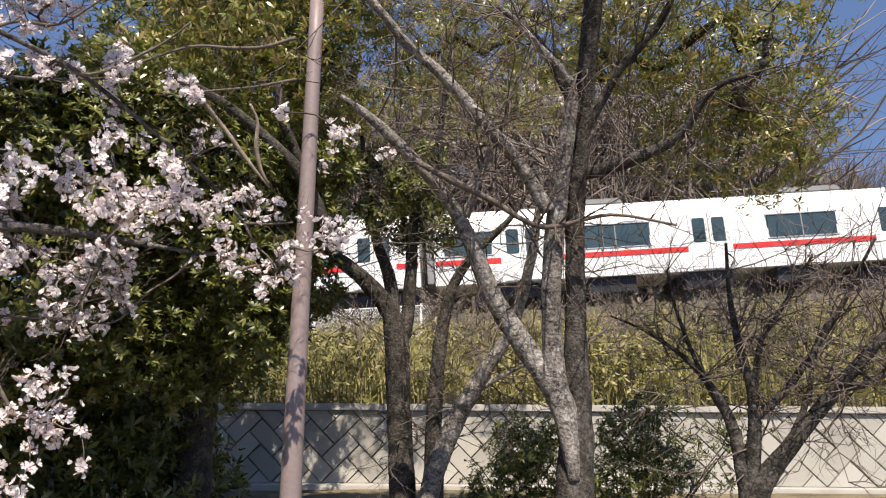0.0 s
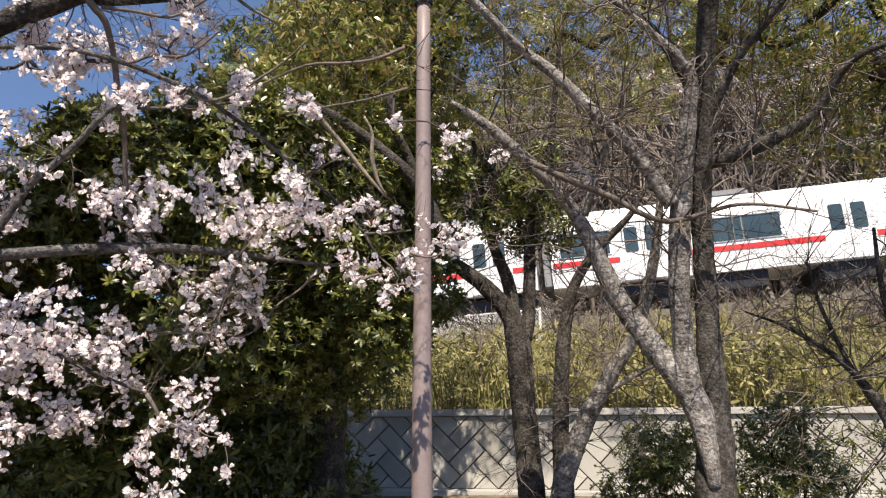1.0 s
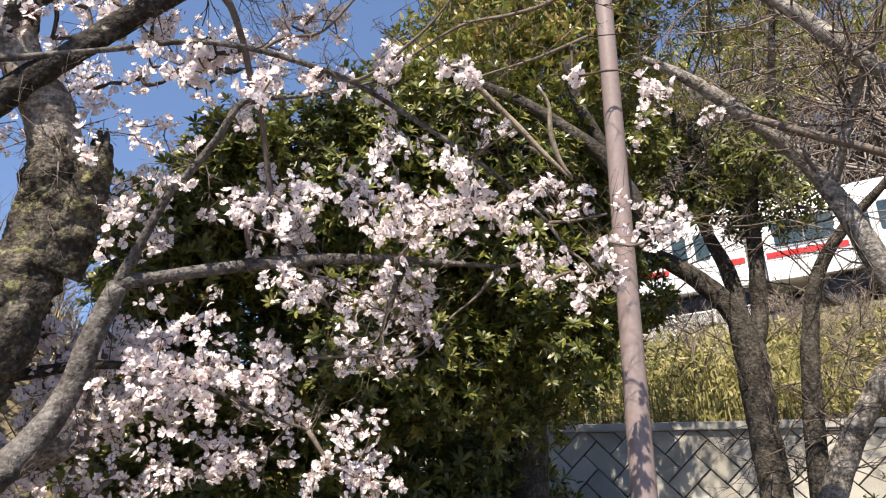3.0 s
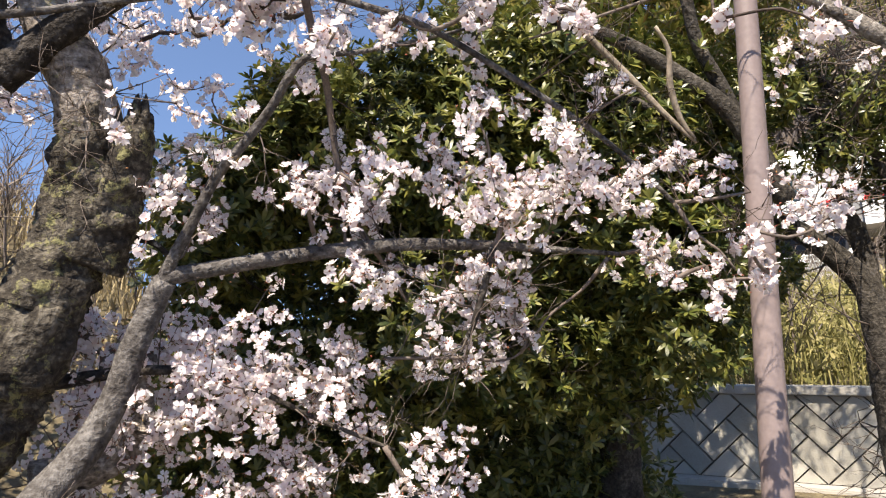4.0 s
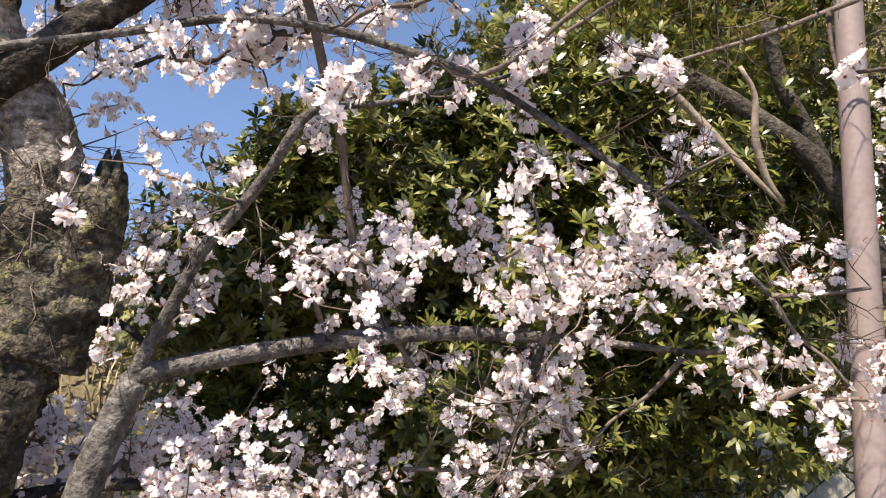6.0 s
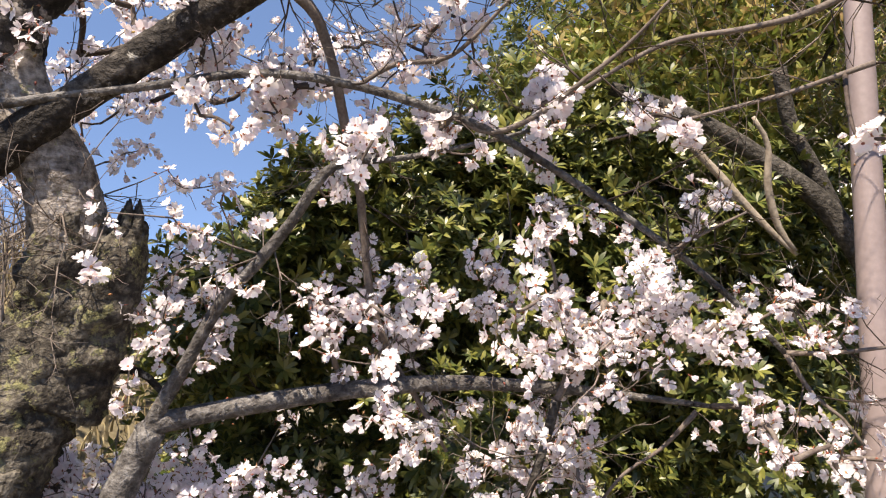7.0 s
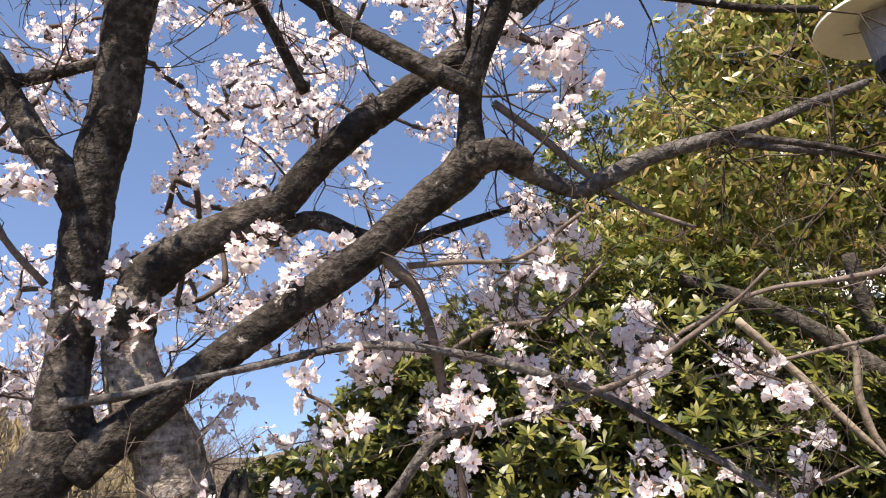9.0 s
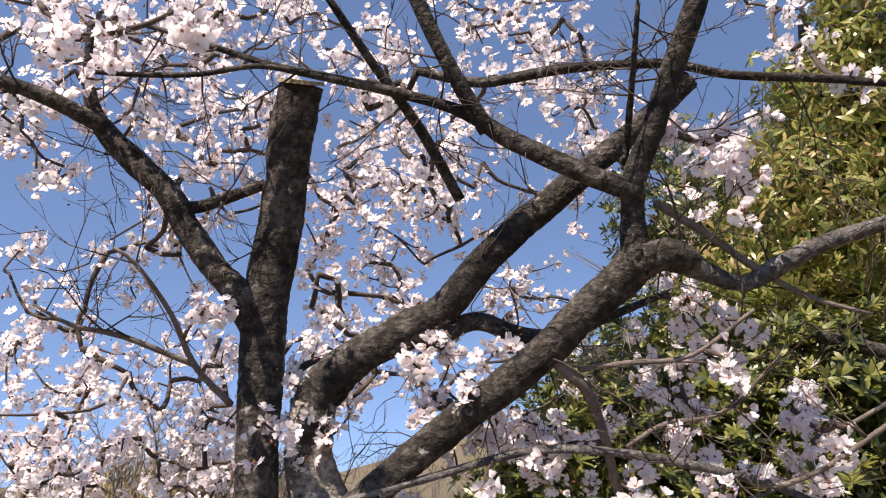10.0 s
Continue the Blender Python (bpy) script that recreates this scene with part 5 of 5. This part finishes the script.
spray(NEAR, (-1.41, 2.78, 2.59), 0.055, 0.069, 8, 0.04)
spray(NEAR, (-2.05, 2.25, 2.63), 0.098, 0.073, 13, 0.04)
spray(NEAR, (-2.01, 2.38, 2.53), 0.080, 0.064, 11, 0.04)
spray(NEAR, (-1.88, 2.47, 2.60), 0.057, 0.051, 6, 0.04)
spray(NEAR, (-2.43, 1.68, 2.85), 0.031, 0.035, 3, 0.04)
spray(NEAR, (-2.25, 1.32, 3.38), 0.029, 0.033, 3, 0.04)
spray(NEAR, (-2.16, 1.41, 3.44), 0.043, 0.038, 6, 0.04)
spray(NEAR, (-2.33, 1.24, 3.42), 0.040, 0.034, 3, 0.04)
spray(NEAR, (-1.68, 2.62, 2.51), 0.047, 0.040, 3, 0.04)
spray(NEAR, (-1.49, 2.80, 2.46), 0.037, 0.028, 3, 0.04)
spray(NEAR, (-2.00, 2.25, 2.80), 0.043, 0.049, 3, 0.04)


def dress(tree, store, roots, grow=0.0011, mat=M_TWIG, flower=0.041):
    """Twigs from the limbs to every clump of blossom, and the blossom itself."""
    pts = np.array([p for p, _ in store])
    h = Heap()
    for a, b, r in branch_web(roots, pts, 0.009, grow=grow):
        l = np.linalg.norm(b - a)
        mid = (a + b) / 2 + rng.normal(size=3) * 0.07 * l + np.array((0, 0, -0.05 * l))
        h.twig([(*a, r * 1.2), (*mid, r), (*b, r * 0.8)], 5, 0.04)
    put("twig_spray", h.mesh("twig_spray", mat), tree, "thin reddish-brown twigs", kind="stuff")
    # single flowers, gathered clump by clump; the clumps closest to the path come first
    order = sorted(range(len(store)), key=lambda i: float(np.hypot(pts[i][0] + 0.5, pts[i][1] - 1.0)))
    groups, singles = {}, 0
    for i in order:
        p, s = store[i]
        n = int(rng.integers(5, 9))
        d = rng.normal(size=(n, 3)) + np.array((0, 0, -0.2))
        d /= np.linalg.norm(d, axis=1, keepdims=True)
        at = p + d * rng.uniform(0.3, 0.9, n)[:, None] * s
        f = flower
        if singles < 300:
            R = turns(n, d, 0.45, (0.85 * f, 1.15 * f))
            for k in range(n):
                ob = put("flower", FLOWER_MESHES[rng.integers(len(FLOWER_MESHES))], tree)
                m = Matrix(R[k].tolist()).to_4x4()
                m.translation = Vector(at[k])
                ob.matrix_basis = m
            singles += n
            continue
        g = groups.setdefault(f, ([], []))
        g[0].append(at)
        g[1].append(d)
    for f, (places, outs) in groups.items():
        put("blossom", clump_mesh("blossom", np.concatenate(places), np.concatenate(outs), f), tree, "pale pink blossom with dark red calyxes", kind="stuff")


def limb_points(tree):
    return np.concatenate([PATHS[o.name][::3, :3] for o in tree.children if o.name in PATHS])


dress(old_cherry, OLD, limb_points(old_cherry))
dress(near_cherry, NEAR, np.concatenate([limb_points(near_cherry), limb_points(old_cherry)[::3]]), 0.0021, M_DARKTWIG, 0.047)
# a few flowers on the pale limbs before the pole
SPRIG = []
for c, w, n in (((-0.62, 3.85, 2.62), 0.10, 3), ((-0.42, 3.95, 2.66), 0.14, 5), ((-0.70, 3.8, 2.45), 0.08, 2), ((0.1, 4.2, 2.55), 0.15, 3), ((0.6, 4.2, 3.0), 0.2, 5)):
    spray(SPRIG, c, w, w * 0.6, n, 0.05)
dress(forked_tree, SPRIG, limb_points(forked_tree))

# splintered top of the broken stub
tip = PATHS["stub"][-1]
for k in range(11):
    a, r = k * 0.571 * math.pi, tip[3] * rng.uniform(0.35, 0.85)
    x, y, h = tip[0] + math.cos(a) * r, tip[1] + math.sin(a) * r, rng.uniform(0.02, 0.07)
    limb(old_cherry, "splinter", [(x, y, tip[2] - 0.03, 0.016), (x + 0.004, y, tip[2] + h * 0.5, 0.011), (x + 0.008, y - 0.004, tip[2] + h, 0.002)], M_MOSS_SHADE_BARK, "", 6, 0.3)

# sawn face on the near cherry's leader
bm = bmesh.new()
bmesh.ops.create_cone(bm, cap_ends=True, segments=24, radius1=0.060, radius2=0.058, depth=0.010)
bm.transform(Matrix.Translation(Vector(PATHS["trunk.001"][-1, :3]) + Vector((0.004, -0.003, 0.004))) @ Vector((0.42, -0.28, 0.86)).to_track_quat("Z", "Y").to_matrix().to_4x4())
part("sawn_face", bm, M_CUT, near_cherry, "pale sawn wood face")

# ---- head of the street lamp ----
bm = bmesh.new()
bmesh.ops.create_cone(bm, cap_ends=True, segments=28, radius1=0.052, radius2=0.058, depth=0.16, matrix=Matrix.Translation((-0.768, 3.626, 3.49)))
bmesh.ops.create_cone(bm, cap_ends=True, segments=28, radius1=0.075, radius2=0.075, depth=0.05, matrix=Matrix.Translation((-0.768, 3.626, 3.55)))
part("collar", bm, M_BLACK, lamp, "black metal collar")
bm = bmesh.new()
bmesh.ops.create_cone(bm, cap_ends=True, segments=32, radius1=0.075, radius2=0.10, depth=0.16, matrix=Matrix.Translation((-0.768, 3.626, 3.65)))
part("lamp_glass", bm, M_GREY, lamp, "ribbed grey lamp glass")
bm = bmesh.new()
prof = [(0.02, 3.79), (0.12, 3.775), (0.22, 3.74), (0.245, 3.725), (0.245, 3.715), (0.21, 3.725), (0.11, 3.75), (0.02, 3.755)]
rings = [[bm.verts.new((-0.768 + r * math.cos(2 * math.pi * k / 40), 3.626 + r * math.sin(2 * math.pi * k / 40), z)) for k in range(40)] for r, z in prof]
for a, b in zip(rings, rings[1:] + rings[:1]):
    for k in range(40):
        bm.faces.new((a[k], a[(k + 1) % 40], b[(k + 1) % 40], b[k]))
bmesh.ops.recalc_face_normals(bm, faces=bm.faces)
part("disc_shade", bm, M_LAMP_SHADE, lamp, "wide white enamel disc shade")

# ---- dry bamboo grass on the bank ----
def grass(name, label, n, x0, x1, y0, y1, tall, mat, width=0.02):
    h = Heap()
    x, y = rng.uniform(x0, x1, n), y0 + (y1 - y0) * rng.random(n) ** 1.4
    z = bank_height(x, y)
    base = np.array([(-0.5, 0, 0), (0.5, 0, 0), (0.45, 0.06, 0.4), (-0.45, 0.06, 0.4), (0.3, 0.2, 0.75), (-0.3, 0.2, 0.75), (0, 0.42, 1.0)])
    q, t = [(0, 1, 2, 3), (3, 2, 4, 5)], [(5, 4, 6)]
    a = rng.uniform(0, 6.28, n)
    s = tall * rng.uniform(0.5, 1.15, n) * (0.8 + 0.35 * np.sin(x * 1.3) * np.cos(y * 0.9))
    w = width * rng.uniform(0.6, 1.4, n)
    lean = rng.uniform(0.1, 2.2, n)
    m = np.zeros((n, 3, 3))
    m[:, 0, 0], m[:, 1, 0] = np.cos(a) * w, np.sin(a) * w
    m[:, 0, 1], m[:, 1, 1] = -np.sin(a) * s * lean, np.cos(a) * s * lean
    m[:, 2, 2] = s
    h.many(base, q, t, m, np.stack([x, y, z], -1))
    return tagged(new(name, h.mesh(name, mat)), label, "grass", kind="stuff")


grass("bamboo_grass", "dense dry yellow-green bamboo grass on the bank", 16000, -9, 16, 9.95, 19.6, 0.85, M_GRASS, 0.016)
x = rng.uniform(-9, 16, 20000)
y = 9.95 + 9.6 * rng.random(20000) ** 1.5
leaf_tufts = Heap()
for k in range(4):
    v, q, tri = rosette(4, 0.13, -0.1)
    m = np.arange(20000) % 4 == k
    pos = np.stack([x[m], y[m], bank_height(x[m], y[m]) + 0.85 * rng.random(int(m.sum())) ** 0.8 * (0.8 + 0.4 * np.sin(x[m] * 1.7 + y[m]))], -1)
    leaf_tufts.many(v, q, tri, turns(int(m.sum()), (0, -0.3, 0.6), 0.8, (0.6, 1.3)), pos)
tagged(new("bamboo_leaves", leaf_tufts.mesh("bamboo_leaves", M_GRASS)), "olive and straw-coloured bamboo grass leaves on the bank", "grass", kind="stuff")
grass("grass_verge", "dry grass along the track bed", 5000, -9, 18, 20.3, 22.6, 0.5, M_GRASS)

# ---- grassy mound behind the old cherry ----
def mound_height(x, y):
    return 0.1 + 2.3 * np.exp(-((x + 5.6) ** 2 / 4.5 + (y - 3.3) ** 2 / 5.0))


sheet("mound", np.linspace(-10.5, -3.4, 40), np.linspace(-2.0, 8.6, 44), M_SOIL, "dry brown grassy mound behind the cherry tree", 0.06, mound_height)
_bh = bank_height
bank_height = mound_height
grass("mound_grass", "dry brown grass and scrub on the mound", 14000, -8.2, -3.9, -0.4, 6.6, 0.3, M_DRYGRASS, 0.012)
bank_height = _bh

# ---- far woods on the hill ----
def bare_tree_arrays(height):
    h = Heap()

    def grow(p, d, l, r, lev):
        pts, q = [(*p, r)], p
        for i in range(3):
            d = d + rng.normal(size=3) * 0.16 + np.array((0, 0, 0.08))
            d = d / np.linalg.norm(d)
            q = q + d * l / 3
            pts.append((*q, r * (1 - 0.2 * (i + 1))))
            if lev:
                for _ in range(rng.integers(2, 4)):
                    e = d + rng.normal(size=3) * 0.6
                    grow(q, e / np.linalg.norm(e), l * rng.uniform(0.45, 0.75), r * 0.5, lev - 1)
        v, f, c = tube_arrays(spline(pts, 10), 3)
        h.add(v, f)

    grow(np.zeros(3), np.array((0, 0, 1.0)), height * 0.62, height * 0.016, 2)
    return np.concatenate(h.v), np.concatenate(h.q), ()


woods = Heap()
kinds = [bare_tree_arrays(1.0) for _ in range(5)]
count = 0
for k in range(520):
    y = 30.5 + 28 * rng.random() ** 1.3
    x = rng.uniform(-0.36 * y, 0.95 * y)
    s = rng.uniform(7.5, 14.0) * (1.0 if x < 0.45 * y else 0.5)
    v, q, t = kinds[rng.integers(5)]
    a = rng.uniform(0, 6.28)
    m = np.array([[math.cos(a), -math.sin(a), 0], [math.sin(a), math.cos(a), 0], [0, 0, 1]]) * s
    woods.add(v @ m.T + np.array((x, y, float(bank_height(np.array(x), np.array(y))) - 0.2)), q, t)
for k in range(130):
    az, d = radians(rng.uniform(36, 88)), rng.uniform(16, 42)
    x, y, s = -math.sin(az) * d, math.cos(az) * d, rng.uniform(0.05, 0.105) * d
    v, q, t = kinds[rng.integers(5)]
    a = rng.uniform(0, 6.28)
    m = np.array([[math.cos(a), -math.sin(a), 0], [math.sin(a), math.cos(a), 0], [0, 0, 1]]) * s
    woods.add(v @ m.T + np.array((x, y, 0.0)), q, t)
tagged(new("bare_woods", woods.mesh("bare_woods", M_WOODS)), "grey-brown bare woods on the hill behind the railway", "woods", kind="stuff")
green = Heap()
masses = []
for k in range(60):
    y = rng.uniform(30.5, 56)
    x = rng.uniform(-0.34 * y, 0.9 * y)
    r = rng.uniform(0.7, 1.7)
    z = float(bank_height(np.array(x), np.array(y))) + rng.uniform(0.4, 4.5)
    masses.append(((x, y, z), r))
p, d = points_in(masses, 5500)
v, q, t = rosette(5, 0.42, 0.3)
green.many(v, q, t, turns(5500, d, 0.4, (0.7, 1.3)), p)
tagged(new("green_undergrowth", green.mesh("green_undergrowth", M_WOODS_GREEN)), "olive evergreen undergrowth among the bare woods", "undergrowth", kind="stuff")

scrub = Heap()
for k in range(170):
    y, x = rng.uniform(10.1, 19.5), rng.uniform(-5.5, 15)
    if rng.random() > 0.45 + 0.05 * x:
        continue
    s = rng.uniform(0.9, 1.9)
    v, q, t = kinds[rng.integers(5)]
    a = rng.uniform(0, 6.28)
    m = np.array([[math.cos(a), -math.sin(a), 0], [math.sin(a), math.cos(a), 0], [0, 0, 1]]) * s
    scrub.add(v @ m.T + np.array((x, y, float(bank_height(np.array(x), np.array(y))) - 0.05)), q, t)
for k in range(230):
    x, y = rng.uniform(-8.0, -4.2), rng.uniform(-0.3, 6.4)
    s = rng.uniform(0.35, 0.85)
    v, q, t = kinds[rng.integers(5)]
    a = rng.uniform(0, 6.28)
    m = np.array([[math.cos(a), -math.sin(a), 0], [math.sin(a), math.cos(a), 0], [0, 0, 1]]) * s
    scrub.add(v @ m.T + np.array((x, y, float(mound_height(x, y)) - 0.05)), q, t)
tagged(new("dry_scrub", scrub.mesh("dry_scrub", M_WOODS)), "leafless brown scrub on the bank and the mound", "scrub", kind="stuff")

# ---- overhead wires ----
for i, (z0, z1, y) in enumerate(((9.4, 11.2, 26), (10.6, 12.2, 26.5), (8.8, 10.7, 24), (12.6, 14.6, 27))):
    wire = thing("overhead_wire", "thin dark overhead wire along the railway", "wire", "railway wires", at=(-20, y, z0))
    v, f, c = tube_arrays(spline([(-10, y, z0, 0.022), (8, y, (z0 + z1) / 2 - 0.25, 0.022), (35, y, z1 + 0.8, 0.022)], 2.0), 5)
    put("cable", mesh_of("cable", v, [f, c], M_WIRE), wire)


# ---- blocks of the retaining wall ----
def clip(poly, axis, bound, keep_less):
    out = []
    for a, b in zip(poly, poly[1:] + poly[:1]):
        ia, ib = (a[axis] <= bound) == keep_less, (b[axis] <= bound) == keep_less
        if ia:
            out.append(a)
        if ia != ib:
            f = (bound - a[axis]) / (b[axis] - a[axis])
            out.append((a[0] + (b[0] - a[0]) * f, a[1] + (b[1] - a[1]) * f))
    return out


def wall_blocks():
    W, gap, c = 0.225, 0.006, math.sqrt(0.5)
    for k in range(-60, 60):
        for m in range(-20, 20):
            for rect in (((k + 4 * m), k, 2, 1), ((k + 4 * m + 2), k - 1, 1, 2)):
                x, y, w, h = [v * W for v in rect]
                x, y, w, h = x + gap, y + gap, w - 2 * gap, h - 2 * gap
                poly = [((px - py) * c + 1.0, (px + py) * c) for px, py in ((x, y), (x + w, y), (x + w, y + h), (x, y + h))]
                cx = sum(p[0] for p in poly) / 4
                if not (-5.2 < cx < 10.6):
                    continue
                for axis, bound, less in ((1, 1.055, True), (1, 0.165, False)):
                    poly = clip(poly, axis, bound, less) if poly else poly
                if len(poly) < 3:
                    continue
                area = abs(sum(a[0] * b[1] - a[1] * b[0] for a, b in zip(poly, poly[1:] + poly[:1]))) / 2
                if area < 0.004:
                    continue
                cy = sum(p[1] for p in poly) / len(poly)
                mx = sum(p[0] for p in poly) / len(poly)
                d = rng.uniform(0.035, 0.06)
                n = len(poly)
                face = [(mx + (p[0] - mx) * 0.965, 9.5 - d, cy + (p[1] - cy) * 0.965) for p in poly]
                back = [(p[0], 9.5 - d + 0.02, p[1]) for p in poly]
                foot = [(p[0], 9.505, p[1]) for p in poly]
                bm = bmesh.new()
                vs = [[bm.verts.new(p) for p in ring] for ring in (face, back, foot)]
                bm.faces.new(vs[0])
                for r0, r1 in zip(vs, vs[1:]):
                    for i in range(n):
                        bm.faces.new((r0[i], r0[(i + 1) % n], r1[(i + 1) % n], r1[i]))
                bmesh.ops.recalc_face_normals(bm, faces=bm.faces)
                part("block", bm, M_BLOCK, wall)


wall_blocks()
